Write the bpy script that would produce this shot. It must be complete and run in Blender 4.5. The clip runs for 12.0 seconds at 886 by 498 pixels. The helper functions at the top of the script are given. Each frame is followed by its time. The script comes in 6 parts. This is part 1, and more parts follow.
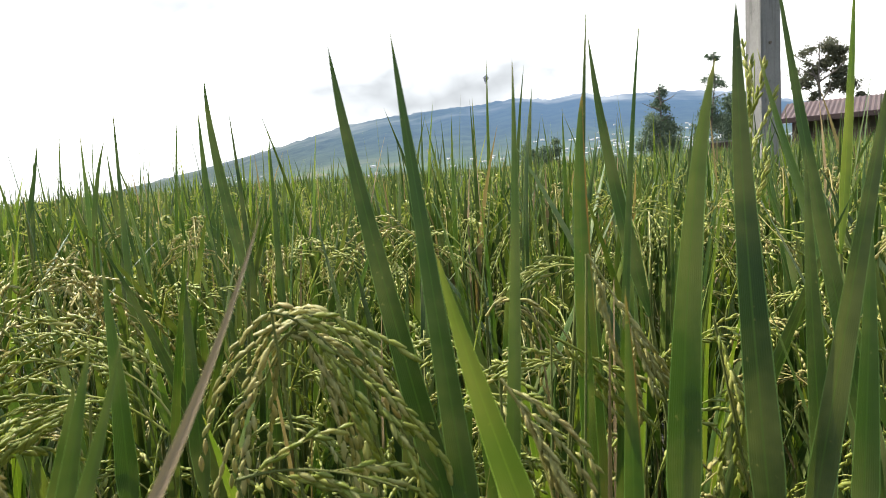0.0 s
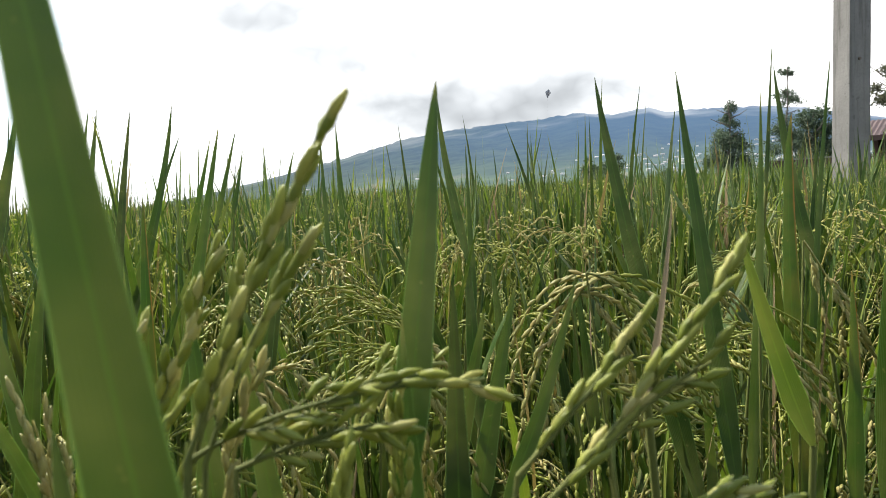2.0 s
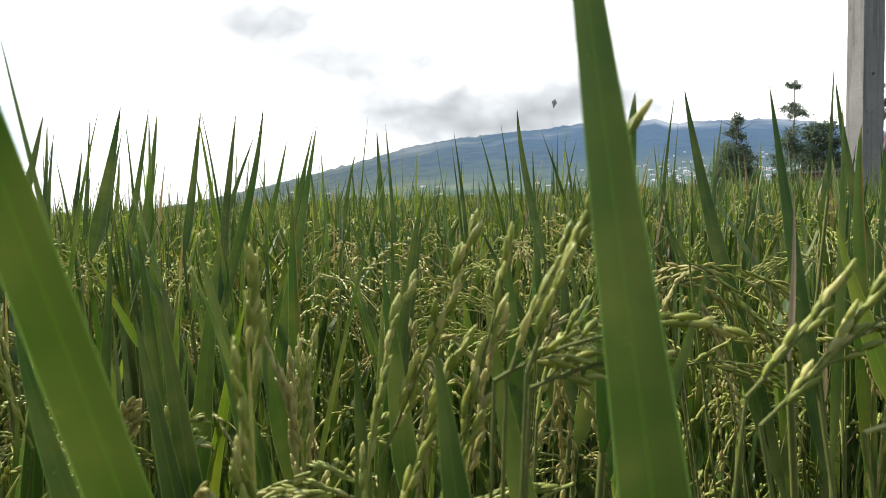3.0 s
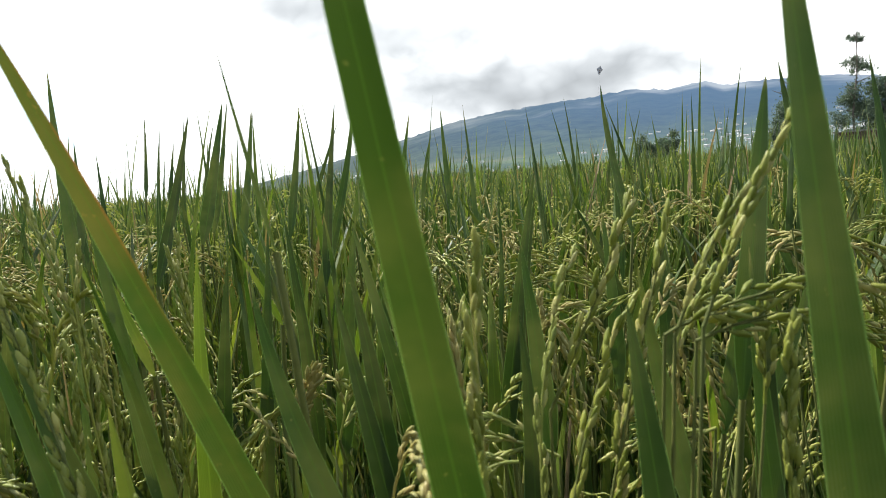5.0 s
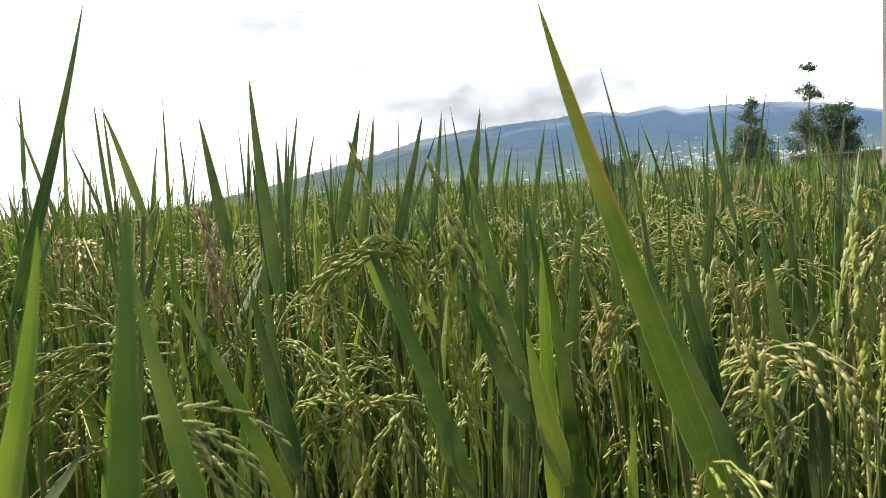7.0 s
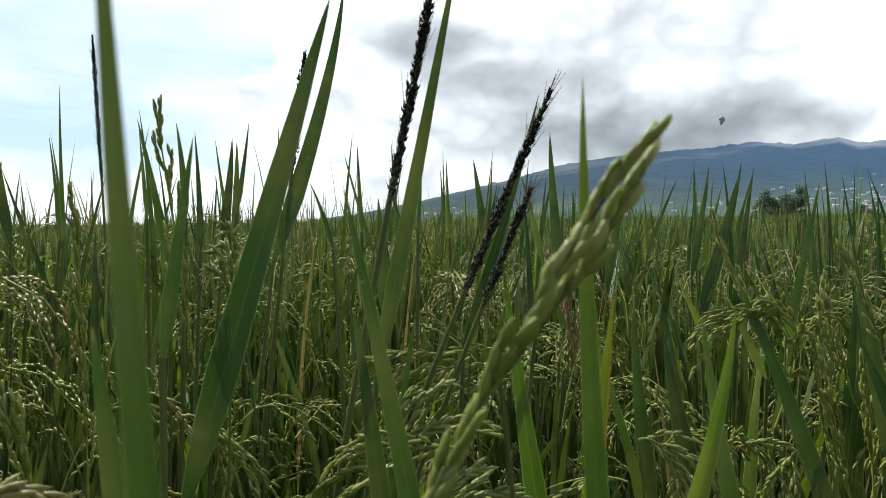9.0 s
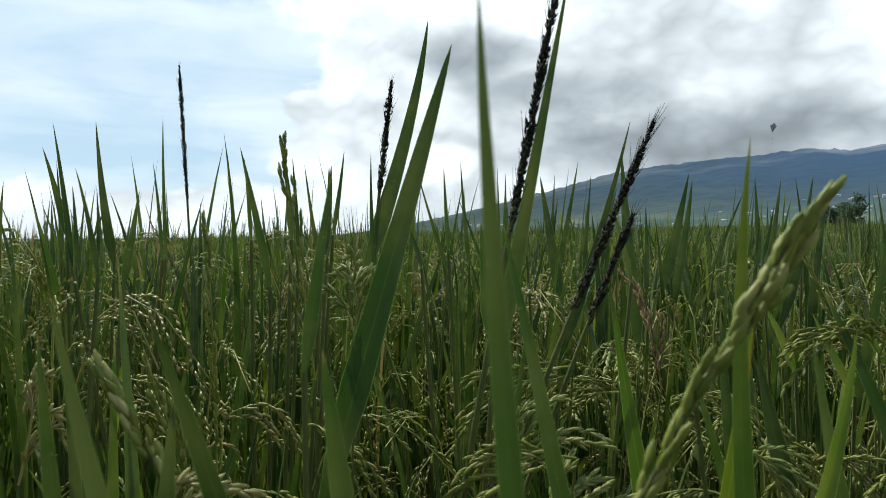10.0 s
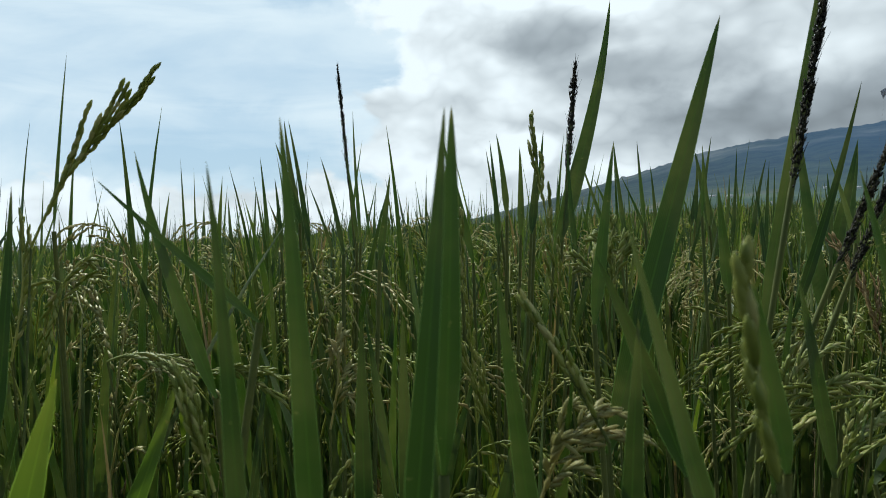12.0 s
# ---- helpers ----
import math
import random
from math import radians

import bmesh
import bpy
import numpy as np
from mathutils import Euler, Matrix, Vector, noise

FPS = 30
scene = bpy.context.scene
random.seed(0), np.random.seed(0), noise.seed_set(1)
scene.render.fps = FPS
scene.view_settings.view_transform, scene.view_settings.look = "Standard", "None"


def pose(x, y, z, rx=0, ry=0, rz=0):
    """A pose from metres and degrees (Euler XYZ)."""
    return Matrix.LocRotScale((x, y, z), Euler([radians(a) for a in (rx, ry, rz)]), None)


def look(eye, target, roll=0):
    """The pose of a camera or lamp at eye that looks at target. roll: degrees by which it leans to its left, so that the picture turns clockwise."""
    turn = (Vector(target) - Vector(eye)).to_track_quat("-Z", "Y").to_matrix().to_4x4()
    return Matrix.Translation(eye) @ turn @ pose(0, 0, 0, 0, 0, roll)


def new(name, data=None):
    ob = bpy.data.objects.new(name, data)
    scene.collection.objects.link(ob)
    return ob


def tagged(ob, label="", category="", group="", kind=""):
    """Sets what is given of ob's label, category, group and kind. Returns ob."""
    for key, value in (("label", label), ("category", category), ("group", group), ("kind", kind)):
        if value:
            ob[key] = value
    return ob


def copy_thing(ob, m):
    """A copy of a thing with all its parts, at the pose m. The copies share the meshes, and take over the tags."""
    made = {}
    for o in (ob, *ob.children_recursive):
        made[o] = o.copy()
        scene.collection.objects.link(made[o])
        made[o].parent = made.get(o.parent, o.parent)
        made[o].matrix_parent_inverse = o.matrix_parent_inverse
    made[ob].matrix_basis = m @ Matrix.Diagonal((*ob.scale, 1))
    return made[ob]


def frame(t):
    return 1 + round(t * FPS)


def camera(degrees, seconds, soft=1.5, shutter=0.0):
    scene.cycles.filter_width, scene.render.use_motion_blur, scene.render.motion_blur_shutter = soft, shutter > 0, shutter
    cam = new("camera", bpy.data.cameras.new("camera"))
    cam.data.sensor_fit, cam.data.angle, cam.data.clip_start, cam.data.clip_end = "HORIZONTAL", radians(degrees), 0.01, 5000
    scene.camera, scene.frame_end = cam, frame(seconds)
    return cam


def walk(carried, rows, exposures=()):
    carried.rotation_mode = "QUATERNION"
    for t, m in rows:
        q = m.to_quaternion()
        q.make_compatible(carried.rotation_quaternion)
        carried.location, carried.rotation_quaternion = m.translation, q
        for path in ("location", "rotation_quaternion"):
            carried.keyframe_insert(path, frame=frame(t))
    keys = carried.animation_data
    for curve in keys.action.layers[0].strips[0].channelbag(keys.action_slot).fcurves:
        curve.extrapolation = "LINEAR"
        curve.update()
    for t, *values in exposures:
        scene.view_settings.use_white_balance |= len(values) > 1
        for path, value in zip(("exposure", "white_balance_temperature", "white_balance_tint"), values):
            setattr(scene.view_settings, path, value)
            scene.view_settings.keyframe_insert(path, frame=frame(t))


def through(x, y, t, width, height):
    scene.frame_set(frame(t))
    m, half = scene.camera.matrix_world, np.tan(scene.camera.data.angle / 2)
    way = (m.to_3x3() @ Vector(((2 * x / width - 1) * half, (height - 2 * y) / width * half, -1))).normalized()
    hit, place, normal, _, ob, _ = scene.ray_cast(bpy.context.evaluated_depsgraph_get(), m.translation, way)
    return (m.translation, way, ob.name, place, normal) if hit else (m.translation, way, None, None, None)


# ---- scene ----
cam = camera(68.7, 12.0, 0.9)
cam.data.dof.use_dof, cam.data.dof.focus_distance, cam.data.dof.aperture_fstop = True, 0.9, 26.0
PATH = [
    (0, -0.0024, 0.0102, 0.9044, 84.285, 3.419, 1.843),
    (0.5, -0.0377, -0.0166, 0.9074, 85.106, 4.371, 3.197),
    (1, -0.0652, -0.0645, 0.9059, 85.522, 3.418, 5.402),
    (1.5, -0.0920, -0.0869, 0.9019, 85.559, 2.659, 6.650),
    (2, -0.1200, -0.1000, 0.9000, 85.732, 2.383, 7.000),
    (2.5, -0.1491, -0.1219, 0.9018, 85.543, 2.372, 7.331),
    (3, -0.1875, -0.1558, 0.8948, 86.428, 1.468, 7.395),
    (3.5, -0.2205, -0.1909, 0.9180, 86.068, 1.677, 9.423),
    (3.7, -0.2277, -0.1990, 0.8987, 85.178, 1.927, 10.538),
    (5.3, -0.2267, -0.1977, 0.9001, 83.928, 3.911, 11.376),
    (5.5, -0.2422, -0.2060, 0.8941, 83.004, 3.124, 11.075),
    (6, -0.2958, -0.2331, 0.8795, 82.421, 2.330, 6.083),
    (6.5, -0.3342, -0.2677, 0.8932, 84.999, 4.110, 4.996),
    (7, -0.4039, -0.3194, 0.8893, 85.848, 3.035, 8.331),
    (7.3, -0.4407, -0.3394, 0.8956, 85.768, 2.859, 10.180),
    (7.5, -0.4621, -0.3612, 0.8964, 85.841, 2.493, 11.261),
    (7.7, -0.4778, -0.3805, 0.8987, 86.772, 2.583, 12.658),
    (9.3, -0.5469, -0.4431, 0.9175, 88.222, -0.896, 21.677),
    (9.5, -0.5475, -0.4560, 0.9167, 88.473, -0.846, 22.353),
    (10, -0.5681, -0.4665, 0.9237, 89.052, -0.093, 24.329),
    (10.5, -0.5832, -0.4906, 0.9286, 89.188, 0.375, 25.911),
    (11, -0.6077, -0.5139, 0.9259, 89.073, 1.405, 28.390),
    (11.5, -0.6325, -0.5393, 0.9188, 88.221, 2.584, 29.857),
    (12, -0.6482, -0.5490, 0.9114, 88.323, 2.096, 31.726),
]
EXPOSURES = [(0, 1.19, 6500, 9), (1.5, 1.03, 6500, 9), (3.0, 0.85, 6500, 9), (3.7, 0.80, 6450, 8), (5.4, 0.91, 6450, 8), (6.0, 1.60, 6500, 8), (6.6, 1.36, 6500, 9),
             (7.2, 0.93, 6500, 10), (7.7, 0.68, 6450, 9), (9.3, 0.15, 6000, 5), (10.5, -0.11, 5930, 2), (12.0, -0.22, 5850, 1)]
walk(cam, [(r[0], pose(*r[1:])) for r in PATH], EXPOSURES)

# ---------------------------------------------------------------- light
SUN_AZ, SUN_EL = radians(-62), radians(52)
world = bpy.data.worlds.new("sky")
scene.world = world
world.use_nodes = True
wt = world.node_tree
wt.nodes.clear()


class Net:
    """Short hand for building node trees."""

    def __init__(self, tree):
        self.tree = tree

    def node(self, kind):
        return self.tree.nodes.new(kind)

    def put(self, socket, value):
        if hasattr(value, "is_output"):
            self.tree.links.new(value, socket)
        elif value is not None:
            socket.default_value = value

    def math(self, op, a, b=None, c=None, clamp=False):
        n = self.node("ShaderNodeMath")
        n.operation, n.use_clamp = op, clamp
        for i, v in enumerate((a, b, c)):
            self.put(n.inputs[i], v)
        return n.outputs[0]

    def vec(self, op, a, b=None):
        n = self.node("ShaderNodeVectorMath")
        n.operation = op
        self.put(n.inputs[0], a)
        self.put(n.inputs[1], b)
        return n.outputs["Value"] if op in ("DOT_PRODUCT", "DISTANCE", "LENGTH") else n.outputs["Vector"]

    def noise(self, vector, scale, detail=4.0, rough=0.55, distort=0.0):
        n = self.node("ShaderNodeTexNoise")
        self.put(n.inputs["Vector"], vector)
        for key, value in (("Scale", scale), ("Detail", detail), ("Roughness", rough), ("Distortion", distort)):
            self.put(n.inputs[key], value)
        return n.outputs["Fac"]

    def span(self, v, a, b, lo=0.0, hi=1.0, smooth=True):
        n = self.node("ShaderNodeMapRange")
        n.interpolation_type = "SMOOTHSTEP" if smooth else "LINEAR"
        for i, x in enumerate((v, a, b, lo, hi)):
            self.put(n.inputs[i], x)
        return n.outputs[0]

    def mix(self, fac, a, b, blend="MIX"):
        n = self.node("ShaderNodeMix")
        n.data_type, n.blend_type = "RGBA", blend
        self.put(n.inputs[0], fac)
        for i, v in ((6, a), (7, b)):
            self.put(n.inputs[i], (*v, 1.0) if isinstance(v, tuple) and len(v) == 3 else v)
        return n.outputs[2]


def heading(az, el):
    return (math.sin(radians(az)) * math.cos(radians(el)), math.cos(radians(az)) * math.cos(radians(el)), math.sin(radians(el)))


w = Net(wt)
way = w.vec("NORMALIZE", w.node("ShaderNodeTexCoord").outputs["Generated"])
parts = w.node("ShaderNodeSeparateXYZ")
w.put(parts.inputs[0], way)
compass = w.math("MULTIPLY", w.math("ARCTAN2", parts.outputs[0], parts.outputs[1]), 57.296)
lift = w.math("MULTIPLY", w.math("ARCSINE", parts.outputs[2]), 57.296)


def chart(kx, ky, shift=0.0):
    """A place on the sky's chart of compass and height, in its own units."""
    n = w.node("ShaderNodeCombineXYZ")
    w.put(n.inputs[0], w.math("MULTIPLY", compass, kx))
    w.put(n.inputs[1], w.math("MULTIPLY", lift, ky))
    n.inputs[2].default_value = shift
    return n.outputs[0]


def spot(az, el, wide, tall, wobble, inner=0.35, outer=1.2):
    """1 in the midst of an oval patch of sky, 0 outside, with an edge broken by wobble."""
    p = w.math("DIVIDE", w.math("SUBTRACT", compass, az), wide)
    q = w.math("DIVIDE", w.math("SUBTRACT", lift, el), tall)
    far = w.math("SQRT", w.math("ADD", w.math("MULTIPLY", p, p), w.math("MULTIPLY", q, q)))
    return w.span(w.math("ADD", far, wobble), inner, outer, 1.0, 0.0)


sky = w.node("ShaderNodeTexSky")
sky.sky_type, sky.sun_disc, sky.sun_elevation, sky.sun_rotation = "NISHITA", False, SUN_EL, SUN_AZ
puff = w.math("SUBTRACT", w.noise(chart(0.085, 0.13), 1.0, 8.0, 0.55, 0.4), 0.5)
lump = w.math("SUBTRACT", w.noise(chart(0.16, 0.24, 3.0), 1.0, 7.0, 0.52, 0.3), 0.5)
haze_ = w.math("SUBTRACT", w.noise(chart(0.05, 0.075, 7.0), 1.0, 3.0, 0.5), 0.5)
streak_ = w.noise(chart(0.035, 0.19, 5.0), 1.0, 6.0, 0.55, 0.5)
# the blue behind, thin high veils over it
blue = w.mix(1.0, sky.outputs[0], (0.17, 0.17, 0.17), "MULTIPLY")
blue = w.mix(0.7, blue, (1.42, 1.84, 2.25))
blue = w.mix(w.span(lift, 3.0, 13.0, 0.0, 0.5), w.mix(0.25, blue, (2.1, 2.35, 2.5)), blue)
blue = w.mix(w.span(lift, 25.0, 40.0), blue, (0.42, 0.72, 1.25))
open_1 = spot(-53.0, 7.8, 15.0, 3.6, w.math("MULTIPLY", puff, 1.5))
open_2 = spot(-40.0, 21.5, 5.5, 3.2, w.math("MULTIPLY", lump, 2.0))
veil = w.math("ADD", w.span(streak_, 0.30, 0.62, 0.25, 1.0), w.math("MULTIPLY", puff, 0.5))
veil = w.math("SUBTRACT", w.math("SUBTRACT", veil, w.math("MULTIPLY", open_1, 0.72)), w.math("MULTIPLY", open_2, 0.9), None, True)
thin = w.span(w.math("ADD", lift, w.math("MULTIPLY", lump, 16.0)), 25.0, 37.0, 1.0, 0.0)
field_ = w.mix(w.math("MULTIPLY", w.math("MULTIPLY", veil, 0.85), w.math("ADD", w.math("MULTIPLY", thin, 0.85), 0.15)), blue, (2.35, 2.46, 2.52))
# heaped clouds: a bank on the mountain's side and a low row along the horizon
edge = w.math("ADD", w.math("ADD", compass, w.math("MULTIPLY", lump, 13.0)), w.math("MULTIPLY", puff, 9.0))
bank = w.span(edge, -38.0, -36.2)
row = w.span(w.math("ADD", w.math("ADD", lift, w.math("MULTIPLY", lump, 9.0)), w.math("MULTIPLY", haze_, 8.0)), 3.6, 4.9, 1.0, 0.0)
heap = w.math("MULTIPLY", w.math("MAXIMUM", bank, row), thin)
# their grey undersides, darkest over the ridge
swell = w.math("ABSOLUTE", w.math("SUBTRACT", w.noise(chart(0.11, 0.17, 1.4), 1.0, 1.0, 0.4), 0.5))
tuft = w.math("ABSOLUTE", w.math("SUBTRACT", w.noise(chart(0.24, 0.36, 9.0), 1.0, 2.0, 0.5), 0.5))
relief = w.math("SUBTRACT", 0.22, w.math("ADD", w.math("MULTIPLY", swell, 1.7), w.math("MULTIPLY", tuft, 0.9)))
relief = w.math("ADD", relief, w.math("MULTIPLY", lump, 0.3))
depth = w.math("MULTIPLY", w.span(edge, -36.0, -18.0), 0.12)
grey = w.math("ADD", w.math("ADD", depth, w.math("MULTIPLY", relief, 0.85)), w.math("MULTIPLY", haze_, 1.3))
ridge_cloud = spot(-1.0, 8.0, 13.0, 2.7, w.math("ADD", w.math("MULTIPLY", puff, 1.8), w.math("MULTIPLY", haze_, 1.2)), 0.25, 1.6)
loft = spot(-21.5, 15.8, 6.0, 2.2, w.math("MULTIPLY", puff, 1.8), 0.1, 1.4)
drift = spot(-14.5, 12.6, 9.0, 1.5, w.math("ADD", w.math("MULTIPLY", puff, 1.6), w.math("MULTIPLY", lump, 1.0)), 0.1, 1.4)
grey_more = w.math("ADD", w.math("MULTIPLY", loft, 0.55), w.math("MULTIPLY", drift, 0.48))
gap = spot(-24.5, 6.5, 4.0, 2.6, w.math("MULTIPLY", puff, 1.8))
grey = w.math("ADD", w.math("ADD", grey, grey_more), w.math("MULTIPLY", ridge_cloud, 0.74))
grey = w.math("SUBTRACT", grey, w.math("MULTIPLY", gap, 0.5))
grey = w.math("SUBTRACT", grey, w.span(compass, 4.0, 20.0, 0.0, 0.40))
grey = w.span(grey, -0.05, 1.25, 0.0, 1.3, smooth=False)
cloud = w.mix(w.span(grey, 0.0, 1.0), (2.7, 2.7, 2.7), (2.56, 2.68, 2.82))
cloud = w.mix(1.0, cloud, w.math("POWER", 0.30, grey), "MULTIPLY")
sky_colour = w.mix(heap, field_, cloud)
# away from the sun, behind the walk, the sky is open and a deeper blue
sky_colour = w.mix(w.span(parts.outputs[1], 0.25, -0.45, 0.0, 0.85), sky_colour, (0.66, 0.80, 1.00))
background = w.node("ShaderNodeBackground")
w.put(background.inputs[0], sky_colour)
background.inputs[1].default_value = 0.42
wt.links.new(background.outputs[0], w.node("ShaderNodeOutputWorld").inputs[0])

sun = new("sun", bpy.data.lights.new("sun", "SUN"))
sun.data.energy, sun.data.angle, sun.data.color = 5.0, radians(0.53), (1.0, 0.95, 0.86)
sun.matrix_world = look((0, 0, 0), [-c for c in heading(math.degrees(SUN_AZ), math.degrees(SUN_EL))])


# ---------------------------------------------------------------- materials
def material(name):
    m = bpy.data.materials.new(name)
    m.use_nodes = True
    m.node_tree.nodes.clear()
    n = Net(m.node_tree)
    return m, n, n.node("ShaderNodeOutputMaterial")


def chance(n):
    """A random number for each loose piece, joined or single."""
    a = n.node("ShaderNodeObjectInfo").outputs["Random"]
    b = n.node("ShaderNodeNewGeometry").outputs["Random Per Island"]
    return n.math("FRACT", n.math("ADD", a, b))


def principled(n, colour, rough, bump=None, strength=0.3, distance=0.002, **more):
    p = n.node("ShaderNodeBsdfPrincipled")
    n.put(p.inputs["Base Color"], (*colour, 1.0) if isinstance(colour, tuple) else colour)
    n.put(p.inputs["Roughness"], rough)
    for key, value in more.items():
        n.put(p.inputs[key.replace("_", " ")], value)
    if bump is not None:
        b = n.node("ShaderNodeBump")
        b.inputs["Strength"].default_value, b.inputs["Distance"].default_value = strength, distance
        n.put(b.inputs["Height"], bump)
        n.tree.links.new(b.outputs[0], p.inputs["Normal"])
    return p


def leaf_material(name, dark, light, tip, through=0.17, edge=None, tip_from=0.92):
    """Blade: fine veins along it, a paler midrib, blotches, and a dry tip."""
    m, n, out = material(name)
    uv = n.node("ShaderNodeUVMap").outputs[0]
    xyz = n.node("ShaderNodeSeparateXYZ")
    n.put(xyz.inputs[0], uv)
    u, v = xyz.outputs[0], xyz.outputs[1]
    place = n.node("ShaderNodeTexCoord").outputs["Object"]
    r = chance(n)
    colour = n.mix(r, dark, light)
    blotch = n.noise(place, 16.0, 4.0, 0.6)
    colour = n.mix(n.span(blotch, 0.35, 0.75, 0.0, 0.55), colour, tuple(0.5 * (a + b) * 1.15 for a, b in zip(light, tip)))
    vein = n.math("SINE", n.math("MULTIPLY", u, 88.0))
    colour = n.mix(n.span(vein, -1.0, 1.0, 0.0, 0.16), colour, light)
    rib = n.span(n.math("ABSOLUTE", n.math("SUBTRACT", u, 0.5)), 0.0, 0.045, 1.0, 0.0)
    colour = n.mix(n.math("MULTIPLY", rib, 0.45), colour, tuple(min(1, 1.7 * c) for c in light))
    margin = n.span(n.math("ABSOLUTE", n.math("SUBTRACT", u, 0.5)), 0.462, 0.492, 0.0, 0.75)
    colour = n.mix(margin, colour, tuple(min(1, 2.6 * c + 0.06) for c in light))
    if edge:
        rim = n.math("ADD", u, n.math("MULTIPLY", n.noise(place, 40.0, 3.0), 0.16))
        colour = n.mix(n.math("MULTIPLY", n.span(rim, 0.94, 1.06, 0.0, 0.85), n.span(v, 0.35, 0.7)), colour, edge)
    specks = n.noise(place, 260.0, 2.0, 0.5)
    colour = n.mix(n.span(specks, 0.70, 0.78, 0.0, 0.35), colour, tip)
    end = n.math("ADD", v, n.math("MULTIPLY", n.math("SUBTRACT", r, 0.75), 0.14))
    colour = n.mix(n.span(end, tip_from, tip_from + 0.1, 0.0, 0.7), colour, tip)
    p = principled(n, colour, n.span(blotch, 0.3, 0.7, 0.38, 0.55), vein, 0.25, 0.0006)
    p.inputs["Specular IOR Level"].default_value = 0.34
    t = n.node("ShaderNodeBsdfTranslucent")
    n.put(t.inputs[0], n.mix(1.0, colour, (1.38, 1.45, 0.5), "MULTIPLY"))
    mix = n.node("ShaderNodeMixShader")
    mix.inputs[0].default_value = through
    n.tree.links.new(p.outputs[0], mix.inputs[1])
    n.tree.links.new(t.outputs[0], mix.inputs[2])
    n.tree.links.new(mix.outputs[0], out.inputs[0])
    return m


GREEN = leaf_material("leaf_green", (0.015, 0.035, 0.007), (0.049, 0.096, 0.016), (0.34, 0.29, 0.12), 0.21)
YOUNG = leaf_material("leaf_yellow_green", (0.07, 0.125, 0.018), (0.12, 0.175, 0.024), (0.42, 0.33, 0.10), 0.32)
RUSTY = leaf_material("leaf_red_edged", (0.026, 0.062, 0.011), (0.050, 0.100, 0.017), (0.38, 0.22, 0.08), 0.27, edge=(0.30, 0.12, 0.04))
DRY = leaf_material("leaf_dry", (0.16, 0.115, 0.065), (0.23, 0.165, 0.095), (0.30, 0.20, 0.12), 0.25)
AMBER = leaf_material("leaf_amber", (0.075, 0.105, 0.016), (0.12, 0.140, 0.020), (0.17, 0.13, 0.03), 0.4, edge=(0.30, 0.12, 0.03))


def grain_material(name, a, b, c, gloss=0.38):
    m, n, out = material(name)
    r = chance(n)
    place = n.node("ShaderNodeTexCoord").outputs["Object"]
    colour = n.mix(n.span(r, 0.0, 0.7, smooth=False), a, b)
    colour = n.mix(n.span(r, 0.72, 1.0), colour, c)
    fleck = n.noise(place, 420.0, 3.0)
    colour = n.mix(n.span(fleck, 0.55, 0.8, 0.0, 0.5), colour, tuple(0.55 * x for x in c))
    p = principled(n, colour, 0.45, n.noise(place, 900.0, 2.0), 0.35, 0.0005, Specular_IOR_Level=gloss)
    t = n.node("ShaderNodeBsdfTranslucent")
    n.put(t.inputs[0], colour)
    mix = n.node("ShaderNodeMixShader")
    mix.inputs[0].default_value = 0.36
    n.tree.links.new(p.outputs[0], mix.inputs[1])
    n.tree.links.new(t.outputs[0], mix.inputs[2])
    n.tree.links.new(mix.outputs[0], out.inputs[0])
    return m


GRAIN = grain_material("grain_green_gold", (0.190, 0.225, 0.028), (0.33, 0.345, 0.065), (0.48, 0.44, 0.15))
RIPE = grain_material("grain_ripe", (0.30, 0.285, 0.085), (0.44, 0.39, 0.135), (0.42, 0.34, 0.12))
PALE = grain_material("grain_pale", (0.22, 0.26, 0.050), (0.37, 0.39, 0.100), (0.50, 0.46, 0.18))
BROWN = grain_material("grain_dead", (0.21, 0.135, 0.050), (0.32, 0.215, 0.085), (0.38, 0.28, 0.12), 0.2)
DARK_SEED = grain_material("seed_dark", (0.020, 0.020, 0.013), (0.038, 0.034, 0.022), (0.075, 0.062, 0.030), 0.12)


def simple(name, a, b, scale, rough, fine=None, strength=0.3, distance=0.01, coords="Object"):
    """Two colours in soft blotches, with finer grain on top."""
    m, n, out = material(name)
    place = n.node("ShaderNodeTexCoord").outputs[coords]
    big = n.noise(place, scale, 5.0, 0.6)
    colour = n.mix(n.span(big, 0.3, 0.7), a, b)
    small = n.noise(place, fine or scale * 12, 4.0, 0.6)
    colour = n.mix(n.span(small, 0.4, 0.8, 0.0, 0.4), colour, tuple(0.6 * x for x in a))
    p = principled(n, colour, rough, small, strength, distance)
    n.tree.links.new(p.outputs[0], out.inputs[0])
    return m


STEM = simple("culm_green", (0.070, 0.090, 0.012), (0.12, 0.125, 0.018), 14.0, 0.8, 220.0, 0.2, 0.0005)
SOIL = simple("wet_soil", (0.025, 0.021, 0.015), (0.045, 0.038, 0.025), 1.3, 0.75, 40.0, 0.6, 0.02)


